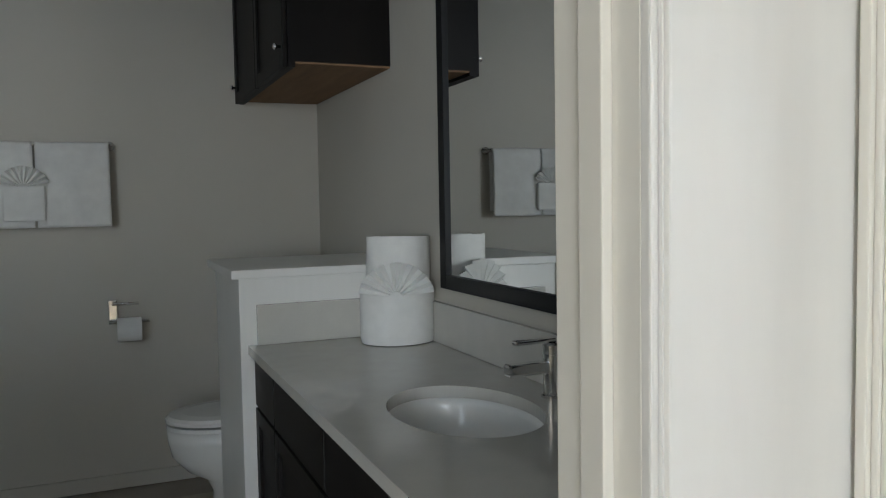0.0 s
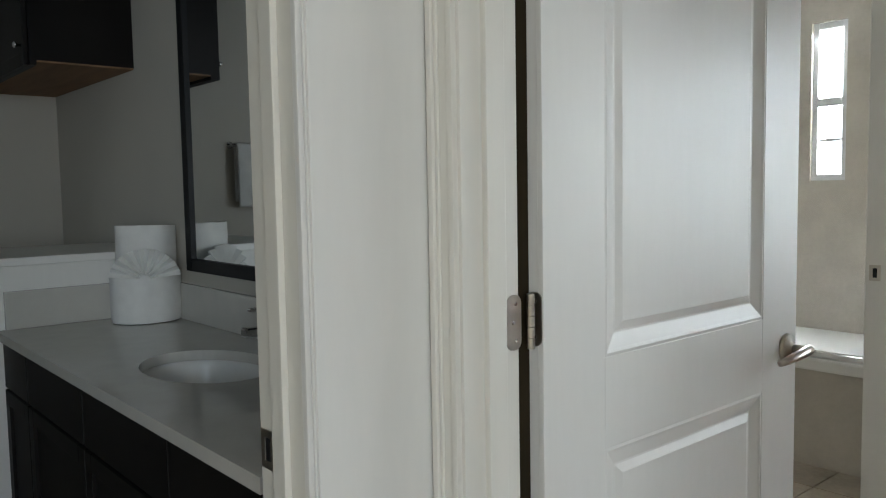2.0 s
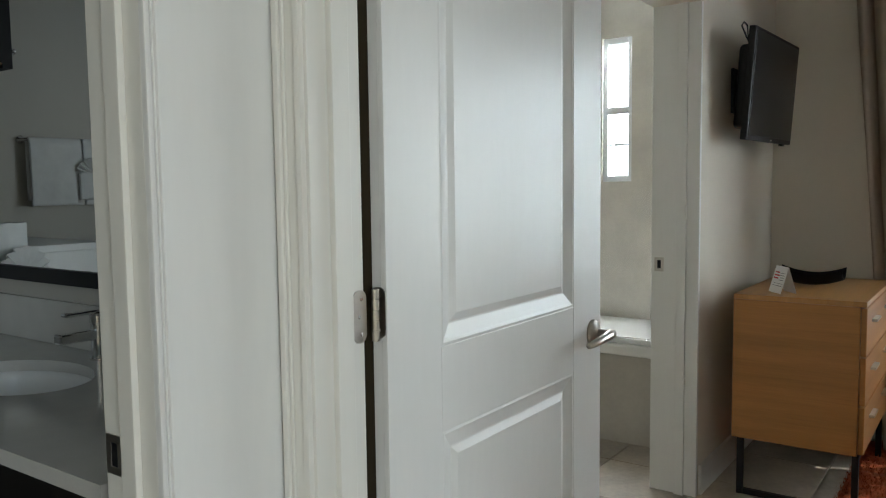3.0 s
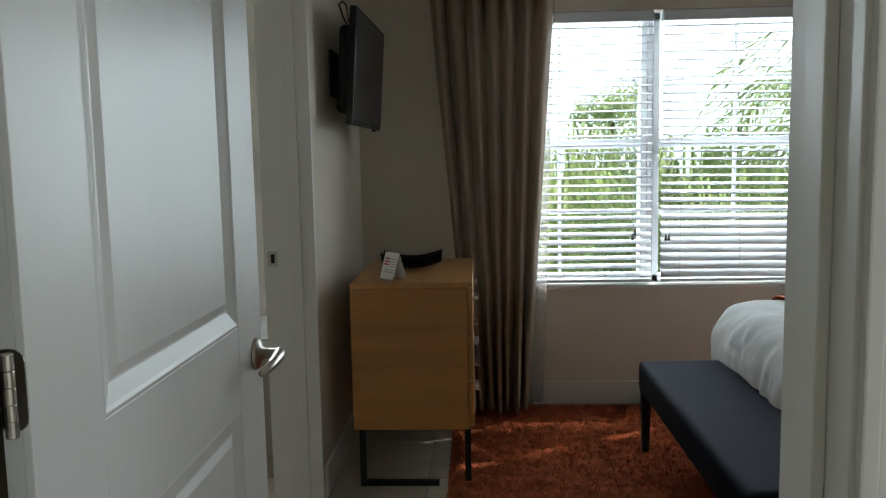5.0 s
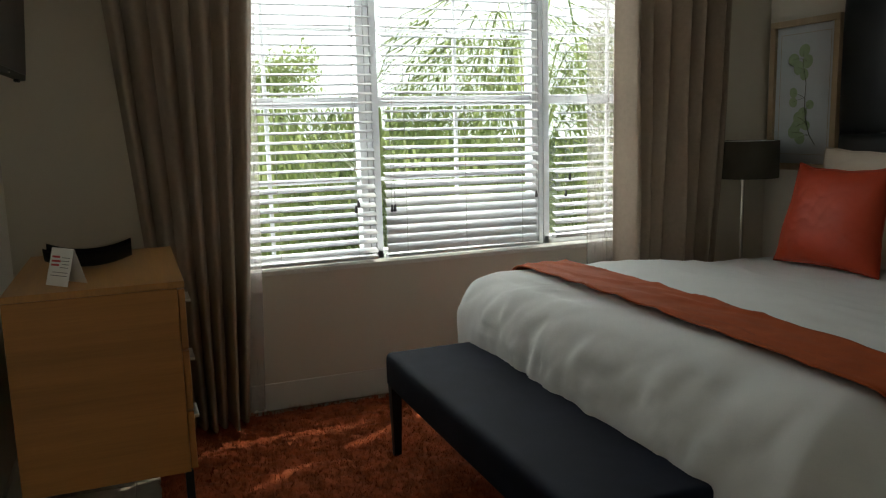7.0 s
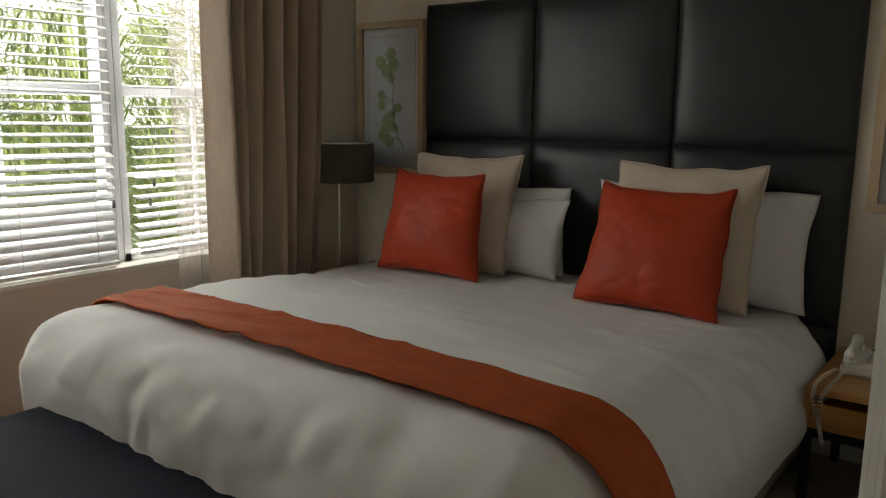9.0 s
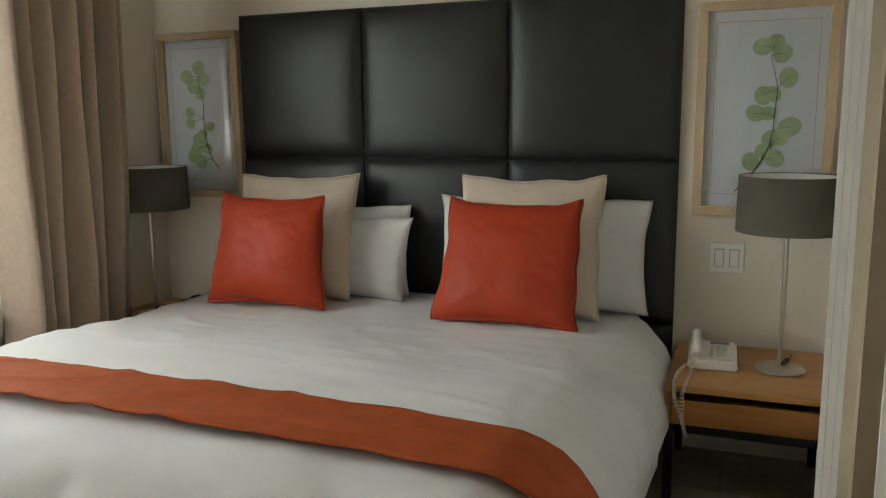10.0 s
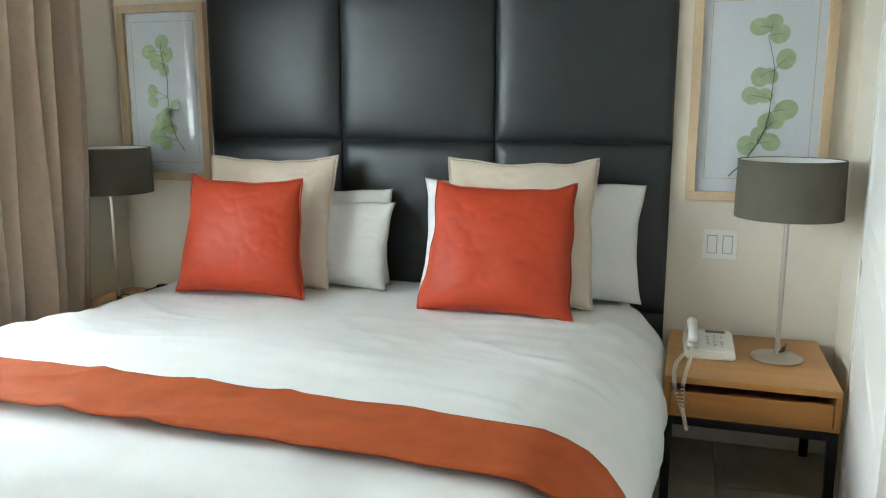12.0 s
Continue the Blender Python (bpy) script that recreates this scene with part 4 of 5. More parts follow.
LEAVES = ((0.465, 0.817, 0.10), (0.567, 0.835, 0.095), (0.63, 0.78, 0.10), (0.69, 0.66, 0.105), (0.49, 0.574, 0.10), (0.57, 0.58, 0.085), (0.43, 0.484, 0.10), (0.535, 0.484, 0.085), (0.72, 0.414, 0.115), (0.567, 0.357, 0.095), (0.65, 0.36, 0.085), (0.41, 0.238, 0.10), (0.51, 0.29, 0.085), (0.61, 0.255, 0.10))
STEM = ((0.28, 0.08), (0.41, 0.16), (0.50, 0.245), (0.56, 0.32), (0.585, 0.40), (0.59, 0.464), (0.605, 0.61), (0.57, 0.70), (0.535, 0.77), (0.56, 0.81))
picture(2.574, 3.078, 1.00, 1.83, HB, "pale oak framed print of green leaves beside the lamp", LEAVES, STEM)
LEAVES2 = ((0.31, 0.76, 0.11), (0.49, 0.82, 0.11), (0.55, 0.74, 0.11), (0.40, 0.70, 0.11), (0.50, 0.65, 0.095), (0.33, 0.52, 0.085), (0.33, 0.45, 0.085), (0.62, 0.43, 0.08), (0.43, 0.34, 0.10), (0.50, 0.37, 0.095), (0.40, 0.27, 0.11), (0.34, 0.23, 0.10), (0.51, 0.30, 0.095), (0.47, 0.19, 0.11), (0.57, 0.28, 0.085))
STEM2 = ((0.74, 0.14), (0.64, 0.21), (0.58, 0.30), (0.55, 0.38), (0.54, 0.48), (0.55, 0.58), (0.51, 0.68), (0.48, 0.76))
picture(5.225, 5.70, 1.012, 1.83, HB, "pale oak framed print of green leaves near the curtain", LEAVES2, STEM2)


# ---- nightstands, lamps and telephone ----
def nightstand(x0, x1, label):
    y0, y1, zt = HB + 0.03, -2.16, 0.468
    t = thing("nightstand", label, "nightstand", "nightstands beside the bed", ((x0 + x1) / 2, (y0 + y1) / 2, 0))
    part("top", box(x0, x1, y0, y1, zt - 0.022, zt, 0.003), OAKTOP, t)
    for xx in (x0, x1 - 0.02):
        part("side", box(xx, xx + 0.02, y0, y1 - 0.001, zt - 0.140, zt - 0.0225, 0.002), OAK, t)
    part("back_panel", box(x0 + 0.02, x1 - 0.02, y0, y0 + 0.015, zt - 0.140, zt - 0.0225), OAK, t)
    part("bottom", box(x0 + 0.02, x1 - 0.02, y0, y1 - 0.004, zt - 0.140, zt - 0.125), OAK, t)
    part("drawer", box(x0 + 0.024, x1 - 0.024, y1 - 0.02, y1 - 0.002, zt - 0.126, zt - 0.050, 0.002), OAK, t)
    for xx in (x0 + 0.002, x1 - 0.032):
        for yy in (y0 + 0.002, y1 - 0.032):
            part("leg", box(xx, xx + 0.03, yy, yy + 0.03, 0.0, zt - 0.141, 0.002), BLACK, t)
        part("side_rail", box(xx + 0.002, xx + 0.028, y0 + 0.033, y1 - 0.033, zt - 0.171, zt - 0.143, 0.002), BLACK, t)
    for yy in (y0 + 0.004, y1 - 0.03):
        part("cross_rail", box(x0 + 0.033, x1 - 0.033, yy, yy + 0.026, zt - 0.171, zt - 0.143, 0.002), BLACK, t)
    return zt


ZN = nightstand(2.56, 3.11, "oak nightstand with a drawer on black steel legs")
nightstand(5.26, 5.725, "oak nightstand between bed and curtain")


def table_lamp(x, y, z, r, label):
    t = thing("table_lamp", label, "table lamp", "lamps beside the bed", (x, y, z))
    a = lathe(((0.088, 0.0), (0.09, 0.003), (0.088, 0.007), (0.03, 0.013), (0.012, 0.018)), 40)
    a.transform(Matrix.Translation((x, y, z + 0.001)))
    part("base", a, NICKEL, t, smooth=True)
    a = lathe(((0.0105, 0.014), (0.0105, 0.05), (0.0085, 0.052), (0.0085, 0.49), (0.012, 0.492), (0.016, 0.51), (0.016, 0.525), (0.009, 0.53), (0.009, 0.56)), 20)
    a.transform(Matrix.Translation((x, y, z)))
    part("stem", a, NICKEL, t, smooth=False)
    z0, z1 = z + 0.515, z + 0.715
    a = lathe(((r, z0), (r * 0.985, z1), (r * 0.985 - 0.004, z1), (r - 0.004, z0), (r, z0)), 56, False)
    a.transform(Matrix.Translation((x, y, 0)))
    s = part("shade", a, SHADE, t, "dark grey-brown fabric drum shade", True)
    a = lathe(((r - 0.0046, z0 + 0.004), (r * 0.985 - 0.0046, z1 - 0.003)), 56, False)
    a.transform(Matrix.Translation((x, y, 0)))
    part("lining", a, SHADEIN, s, "white inner lining", True)
    for k in range(3):
        an = 2.1 * k
        part("spider_arm", tube(((x, y, z0 + 0.03), (x + (r - 0.006) * math.cos(an), y + (r - 0.006) * math.sin(an), z0 + 0.03)), 0.0015, 6), NICKEL, s)
    bl = lathe(((0.012, 0.53), (0.014, 0.56), (0.028, 0.60), (0.026, 0.625), (0.012, 0.643)), 18)
    bl.transform(Matrix.Translation((x, y, z)))
    part("bulb", bl, SHADEIN, t, smooth=True)
    cd = [(x - 0.02, y - 0.05, z + 0.012), (x - 0.03, y - 0.03, z + 0.035), (x - 0.02, y - 0.0, z + 0.045), (x - 0.005, y + 0.02, z + 0.03), (x - 0.03, y - 0.06, z + 0.012), (x - 0.05, y - 0.18, z + 0.006)]
    part("cord", tube(cd, 0.0028, 6), DARKCORD, t, smooth=True)


table_lamp(2.73, -2.47, ZN, 0.178, "table lamp with drum shade and satin nickel stem")
table_lamp(5.545, -2.44, ZN, 0.183, "table lamp with drum shade near the curtain")

ph = thing("telephone", "ivory corded desk telephone on the nightstand", "telephone", at=(2.97, -2.5, ZN))
PM = Matrix.Translation((2.965, -2.475, ZN)) @ pose(0, 0, 0, 0, 0, 182)


def php(nm, bm, mat, parent, label="", smooth=False):
    bm.transform(PM)
    return part(nm, bm, mat, parent, label, smooth)


b = bmesh.new()
vs = [b.verts.new(c) for c in ((-0.09, -0.10, 0.001), (0.09, -0.10, 0.001), (0.09, 0.10, 0.001), (-0.09, 0.10, 0.001), (-0.086, -0.096, 0.034), (0.086, -0.096, 0.034), (0.086, 0.096, 0.062), (-0.086, 0.096, 0.062))]
for f in ((0, 1, 2, 3), (4, 5, 6, 7), (0, 1, 5, 4), (1, 2, 6, 5), (2, 3, 7, 6), (3, 0, 4, 7)):
    b.faces.new([vs[i] for i in f])
bmesh.ops.bevel(b, geom=list(b.edges), offset=0.007, segments=2, affect="EDGES")
pb = php("body", b, IVORY, ph)
# the set is turned with its low edge to the bed's foot, so its own -y looks there
def keyslab(x0, x1, y0, y1, h):
    k = box(x0, x1, y0, y1, 0, h, 0.001)
    k.transform(Matrix.Translation((0, 0, 0.048)) @ pose(0, 0, 0, 8.3, 0, 0))
    return k


for i in range(4):
    for j in range(3):
        php("key", keyslab(0.0 + 0.024 * j - 0.012, 0.016 + 0.024 * j - 0.012, -0.055 + 0.026 * i, -0.040 + 0.026 * i, 0.004), PLATE, pb)
        php("digit", keyslab(0.005 + 0.024 * j - 0.012, 0.011 + 0.024 * j - 0.012, -0.051 + 0.026 * i, -0.045 + 0.026 * i, 0.0046), DARKKEY, pb)
php("display_label", keyslab(-0.01, 0.06, 0.062, 0.082, 0.002), DARKKEY, pb)
hs = tube([(-0.058, -0.095, 0.062), (-0.058, -0.085, 0.072), (-0.058, -0.045, 0.080), (-0.058, 0.03, 0.088), (-0.058, 0.075, 0.090), (-0.058, 0.095, 0.082)], (0.015, 0.021, 0.016, 0.015, 0.020, 0.015), 14)
php("handset", hs, IVORY, ph, "ivory handset", True)
php("cradle", box(-0.08, -0.036, -0.085, -0.05, 0.04, 0.066, 0.006), IVORY, pb)
php("cradle", box(-0.08, -0.036, 0.055, 0.09, 0.05, 0.075, 0.006), IVORY, pb)
coil = []
path = [Vector(c) for c in ((3.02, -2.385, ZN + 0.05), (3.025, -2.33, ZN + 0.03), (3.04, -2.20, ZN + 0.012), (3.05, -2.108, ZN - 0.01), (3.045, -2.095, ZN - 0.10), (3.03, -2.095, ZN - 0.16), (3.045, -2.098, ZN - 0.10), (3.075, -2.105, ZN - 0.02), (3.08, -2.16, ZN + 0.014), (3.075, -2.25, ZN + 0.02), (3.05, -2.33, ZN + 0.03))]
turns = 70
for k in range(turns * 8):
    s = k / (turns * 8) * (len(path) - 1)
    i = int(s)
    c = path[i].lerp(path[min(i + 1, len(path) - 1)], s - i)
    a = 2 * math.pi * k / 8
    coil.append(c + Vector((0.006 * math.cos(a), 0.003 * math.sin(a), 0.006 * math.sin(a))))
part("coiled_cord", tube(coil, 0.0016, 5), IVORY, ph, "ivory coiled handset cord", True)

clk = thing("clock_radio", "small black clock radio on the far nightstand", "clock radio", at=(5.31, -2.45, ZN))
part("body", box(5.265, 5.375, -2.52, -2.40, ZN + 0.0, ZN + 0.085, 0.012), PLASTIC, clk)
part("display", box(5.28, 5.36, -2.402, -2.399, ZN + 0.03, ZN + 0.065), SCREEN, clk)
part("top_button", box(5.30, 5.34, -2.48, -2.44, ZN + 0.083, ZN + 0.10, 0.004), PLASTIC, clk)


def switch_plate(x, z, label, n=2):
    s = thing("light_switch", label, "light switch", at=(x, HB, z))
    w = 0.058 * n
    part("plate", box(x - w / 2 - 0.007, x + w / 2 + 0.007, HB, HB + 0.006, z - 0.06, z + 0.06, 0.002), PLATE, s)
    for k in range(n):
        xc = x - w / 2 + 0.029 + 0.058 * k
        part("rocker", box(xc - 0.0165, xc + 0.0165, HB + 0.004, HB + 0.010, z - 0.034, z + 0.034, 0.002), PLATE, s)
        part("rocker_gap", box(xc - 0.019, xc + 0.019, HB + 0.0056, HB + 0.0066, z - 0.0365, z + 0.0365), GROUT, s)


switch_plate(2.935, 0.825, "white double rocker switch on the wall")
switch_plate(5.29, 0.86, "white single rocker switch on the wall", 1)

# ---- bathroom ----
VX0, VX1, VY0, VY1, VZ = 1.893, 2.49, 1.33, 3.262, 0.86
van = thing("vanity_cabinet", "dark espresso wood bathroom vanity", "vanity", at=(2.2, 2.3, 0))
part("carcass", box(VX0 + 0.035, VX1, VY0, VY1 - 0.004, 0.09, 0.66), ESPRESSO, van)
part("front_rail", box(VX0 + 0.035, VX0 + 0.06, VY0, VY1 - 0.004, 0.661, VZ - 0.031), ESPRESSO, van)
part("end_panel", box(VX0 + 0.061, VX1, VY1 - 0.024, VY1 - 0.004, 0.661, VZ - 0.031), ESPRESSO, van)
part("kick", box(VX0 + 0.09, VX1, VY0, VY1 - 0.004, 0.0, 0.089), ESPRESSO, van)


def shaker(bm, x, y0, y1, z0, z1):
    box(x - 0.008, x, y0 + 0.01, y1 - 0.01, z0 + 0.01, z1 - 0.01, 0, bm)
    for a in ((y0, y0 + 0.05, z0, z1), (y1 - 0.05, y1, z0, z1), (y0 + 0.05, y1 - 0.05, z0, z0 + 0.05), (y0 + 0.05, y1 - 0.05, z1 - 0.05, z1)):
        box(x - 0.019, x - 0.001, *a, 0.002, bm)
    return bm


ycols = (3.245, 2.93, 2.35, 1.77, 1.36)
for ya, yb in zip(ycols, ycols[1:]):
    part("drawer_front", box(VX0 + 0.016, VX0 + 0.034, yb + 0.004, ya - 0.004, 0.665, 0.822, 0.002), ESPRESSO, van)
    part("cabinet_door", shaker(bmesh.new(), VX0 + 0.034, yb + 0.004, ya - 0.004, 0.10, 0.655), ESPRESSO, van)


def countertop():
    """Slab with an oval cut-out for the basin."""
    cx, cy, rx, ry, n = 2.195, 2.205, 0.165, 0.235, 64
    bm = bmesh.new()
    def edge(a):
        dx, dy = math.cos(a), math.sin(a)
        hx = ((VX1 - cx) if dx > 0 else (cx - VX0)) / max(1e-6, abs(dx))
        hy = ((VY1 - cy) if dy > 0 else (cy - VY0)) / max(1e-6, abs(dy))
        k = min(hx, hy)
        return cx + dx * k, cy + dy * k
    angs = sorted([2 * math.pi * i / n for i in range(n)] + [math.atan2(y - cy, x - cx) % (2 * math.pi) for x in (VX0, VX1) for y in (VY0, VY1)])
    rings = []
    for z in (VZ - 0.03, VZ):
        inner = [bm.verts.new((cx + rx * math.cos(a), cy + ry * math.sin(a), z)) for a in angs]
        outer = [bm.verts.new((*edge(a), z)) for a in angs]
        rings.append((inner, outer))
    m = len(angs)
    (i0, o0), (i1, o1) = rings
    for k in range(m):
        j = (k + 1) % m
        bm.faces.new((i1[k], i1[j], o1[j], o1[k]))
        bm.faces.new((i0[k], o0[k], o0[j], i0[j]))
        bm.faces.new((i0[k], i0[j], i1[j], i1[k]))
        bm.faces.new((o0[k], o1[k], o1[j], o0[j]))
    return bm


ct = thing("countertop", "white quartz vanity top with low backsplash", "countertop", at=(2.2, 2.3, VZ))
part("slab", countertop(), QUARTZ, ct)
part("backsplash", box(VX1 - 0.02, VX1, VY0, VY1 - 0.021, VZ + 0.001, 0.995, 0.002), QUARTZ, ct)
part("side_splash", box(VX0 + 0.03, VX1, VY1 - 0.02, VY1 - 0.001, VZ + 0.001, 0.995, 0.002), QUARTZ, ct)
sk = thing("sink", "white oval undermount ceramic basin", "sink", at=(2.195, 2.205, VZ))
bs = lathe([(1.06, VZ - 0.031), (1.0, VZ - 0.032), (0.985, VZ - 0.05), (0.94, VZ - 0.09), (0.82, VZ - 0.13), (0.6, VZ - 0.155), (0.3, VZ - 0.165), (0.1, VZ - 0.168)], 56, False)
bs.transform(Matrix.Translation((2.195, 2.205, 0)) @ Matrix.Diagonal((0.165, 0.235, 1, 1)))
part("basin", bs, CERAMIC, sk, smooth=True)
dr_ = lathe(((0.026, 0), (0.026, 0.004), (0.018, 0.006), (0.004, 0.006)), 24)
dr_.transform(Matrix.Translation((2.195, 2.205, VZ - 0.17)))
part("drain", dr_, CHROME, sk, smooth=True)
fc = thing("faucet", "chrome single-lever basin faucet", "faucet", at=(2.425, 2.205, VZ))
a = lathe(((0.026, 0), (0.026, 0.006), (0.021, 0.008), (0.020, 0.10), (0.022, 0.104), (0.022, 0.125), (0.018, 0.13)), 24)
a.transform(Matrix.Translation((2.425, 2.205, VZ + 0.001)))
part("body", a, CHROME, fc, smooth=False)
sp = box(2.305, 2.412, 2.188, 2.222, VZ + 0.060, VZ + 0.088, 0.006)
part("spout", sp, CHROME, fc)
part("lever", box(2.325, 2.435, 2.193, 2.217, VZ + 0.131, VZ + 0.141, 0.004), CHROME, fc)

hw = thing("half_wall", "white painted half wall with a ledge cap", "half wall", kind="structure", at=(2.15, 3.5, 0))
part("wall_body", box(1.868, 2.49, VY1 + 0.001, 3.84, 0, 1.083, 0.003), WHITE, hw)
part("ledge", box(1.842, 2.49, VY1 - 0.02, 3.885, 1.084, 1.114, 0.004), WHITE, hw)

mr = thing("mirror", "large wall mirror in a flat black frame", "mirror", at=(2.48, 2.2, 1.5))
MY0, MY1, MZ0, MZ1 = 1.45, 2.958, 1.048, 2.12
for a in ((MY0, MY0 + 0.045, MZ0, MZ1), (MY1 - 0.045, MY1, MZ0, MZ1), (MY0 + 0.045, MY1 - 0.045, MZ0, MZ0 + 0.045), (MY0 + 0.045, MY1 - 0.045, MZ1 - 0.045, MZ1)):
    part("frame", box(2.463, 2.49, *a, 0.002), BLACK, mr, "black frame member")
part("mirror_glass", box(2.474, 2.489, MY0 + 0.04, MY1 - 0.04, MZ0 + 0.04, MZ1 - 0.04), MIRROR, mr)

wc_ = thing("wall_cabinet", "dark espresso wall cabinet above the toilet", "cabinet", at=(2.28, 3.93, 1.8))
part("body", box(2.10, 2.49, 3.47, 4.598, 1.845, 2.6), ESPRESSO, wc_)
part("bottom_rail", box(2.10, 2.125, 3.47, 4.598, 1.825, 1.845), ESPRESSO, wc_)
part("bottom_panel", box(2.126, 2.489, 3.472, 4.596, 1.838, 1.8445), RAWPLY, wc_, "raw brown plywood underside")
for k, (ya, yb) in enumerate(((4.59, 4.04), (4.03, 3.475))):
    d = part("cabinet_door", shaker(bmesh.new(), 2.10, yb, ya, 1.825, 2.59), ESPRESSO, wc_)
    kb = lathe(((0.005, 0), (0.005, 0.012), (0.012, 0.018), (0.012, 0.024), (0.006, 0.028)), 16)
    kb.transform(pose(2.081, (yb + 0.03) if k else (yb + 0.52), 1.90, 0, -90, 0))
    part("knob", kb, CHROME, d, "small chrome knob", True)

to = thing("toilet", "white ceramic toilet with lid down", "toilet", at=(2.1, 4.1, 0))


def bowl_ring(k, z, sx, sy, cx):
    return [(cx + sx * math.cos(2 * math.pi * i / 40) * (1.0 if math.cos(2 * math.pi * i / 40) > 0 else 1.25), 4.09 + sy * math.sin(2 * math.pi * i / 40), z) for i in range(40)]


def loft(rings, cap=True):
    bm = bmesh.new()
    vr = [[bm.verts.new(p) for p in r] for r in rings]
    for a, c in zip(vr, vr[1:]):
        for i in range(len(a)):
            j = (i + 1) % len(a)
            bm.faces.new((a[i], a[j], c[j], c[i]))
    if cap:
        bm.faces.new(vr[0][::-1])
        bm.faces.new(vr[-1])
    return bm


part("bowl", loft([bowl_ring(0, z, sx, sy, cx) for z, sx, sy, cx in ((0.0, 0.135, 0.11, 2.12), (0.09, 0.13, 0.105, 2.12), (0.14, 0.135, 0.115, 2.10), (0.18, 0.165, 0.145, 2.06), (0.24, 0.192, 0.172, 2.035), (0.30, 0.20, 0.182, 2.03), (0.345, 0.203, 0.185, 2.03))]), CERAMIC, to, smooth=True)
part("seat", loft([bowl_ring(0, z, sx, sy, 2.03) for z, sx, sy in ((0.352, 0.204, 0.187), (0.367, 0.204, 0.187))]), CERAMIC, to)
part("lid", loft([bowl_ring(0, z, sx, sy, 2.03) for z, sx, sy in ((0.376, 0.206, 0.189), (0.390, 0.207, 0.190), (0.400, 0.195, 0.178), (0.404, 0.15, 0.13))]), CERAMIC, to)
tk = part("tank", box(2.27, 2.485, 3.90, 4.30, 0.36, 0.76, 0.02), CERAMIC, to)
part("tank_lid", box(2.262, 2.488, 3.89, 4.31, 0.761, 0.795, 0.008), CERAMIC, tk)

rl = thing("towel_rail", "chrome towel rail on the bathroom wall", "towel rail", at=(1.2, 4.4, 1.61))
part("bar", tube(((0.78, 4.36, 1.612), (1.525, 4.36, 1.612)), 0.008, 12), CHROME, rl, smooth=True)
for xx in (0.80, 1.505):
    part("post", tube(((xx, 4.428, 1.612), (xx, 4.418, 1.612), (xx, 4.416, 1.612), (xx, 4.355, 1.612)), (0.022, 0.022, 0.011, 0.011), 16), CHROME, rl, smooth=True)


def folded_towel(name, x0, x1, z0, y, label, seed):
    def f(u, v):
        s = v * 2
        x = x0 + (x1 - x0) * u
        wob = 0.006 * noise.noise((x * 8, s * 2, seed)) + 0.004 * math.sin(u * 9 + seed)
        if s < 0.9:
            return Vector((x, y - 0.026 + wob - 0.006 * (1 - s), z0 + (1.605 - z0) * s / 0.9))
        if s < 1.1:
            a = math.pi * (s - 0.9) / 0.2
            return Vector((x, y - 0.02 * math.cos(a), 1.605 + 0.02 * math.sin(a)))
        return Vector((x, y + 0.022 + wob * 0.5, 1.605 - (1.605 - z0 - 0.03) * (s - 1.1) / 0.9))
    ob = solo(name, grid_surface(f, 24, 60), TOWEL, label, "towel", "towels on the rail", smooth=True)
    m = ob.modifiers.new("thick", "SOLIDIFY")
    m.thickness = 0.009
    return ob


def fan(parent, c, r, normal_rot, n=9, spread=150):
    """Pleated fan of towel cloth."""
    bm = bmesh.new()
    pts_in, pts_out = [], []
    for k in range(2 * n + 1):
        a = radians(90 - spread / 2 + spread * k / (2 * n))
        d = 0.012 if k % 2 else -0.010
        pts_in.append(bm.verts.new((0.018 * math.cos(a), d * 0.3, 0.018 * math.sin(a))))
        pts_out.append(bm.verts.new((r * math.cos(a), d, r * math.sin(a) * 0.9)))
    for k in range(2 * n):
        bm.faces.new((pts_in[k], pts_in[k + 1], pts_out[k + 1], pts_out[k]))
    r_ = bmesh.ops.extrude_face_region(bm, geom=list(bm.faces))
    bmesh.ops.translate(bm, verts=[e for e in r_["geom"] if isinstance(e, bmesh.types.BMVert)], vec=(0, 0.006, 0))
    bm.transform(Matrix.Translation(c) @ pose(0, 0, 0, 0, 0, normal_rot))
    return part("pleated_fan", bm, TOWEL, parent, "pleated fan of folded cloth")


towel_a = folded_towel("bath_towel", 1.20, 1.50, 1.245, 4.36, "white bath towel folded over the rail", 1)
towel_b = folded_towel("bath_towel", 0.84, 1.19, 1.245, 4.36, "white bath towel folded over the rail", 5)
ht = thing("hand_towel", "white hand towel pocket with a pleated fan", "towel", "towels on the rail", (1.15, 4.3, 1.3))
part("pocket", box(1.07, 1.235, 4.300, 4.322, 1.275, 1.43, 0.008), TOWEL, ht)
fan(ht, (1.152, 4.298, 1.42), 0.105, 0)

tph = thing("paper_holder", "chrome toilet paper holder on the wall", "paper holder", at=(1.55, 4.4, 0.83))
part("post", box(1.47, 1.51, 4.385, 4.428, 0.80, 0.90, 0.004), CHROME, tph)
part("arm", tube(((1.49, 4.39, 0.885), (1.49, 4.35, 0.885), (1.60, 4.35, 0.885)), 0.007, 10), CHROME, tph, smooth=True)
part("spindle", tube(((1.47, 4.35, 0.80), (1.645, 4.35, 0.80)), 0.007, 10), CHROME, tph, smooth=True)
pr = lathe(((0.02, 0), (0.055, 0), (0.055, 0.105), (0.02, 0.105)), 28, False)
pr.transform(pose(1.505, 4.35, 0.765, 0, 90, 0))
tr_ = solo("toilet_roll", pr, PAPER, "white toilet paper roll on its holder", "toilet paper", smooth=False)

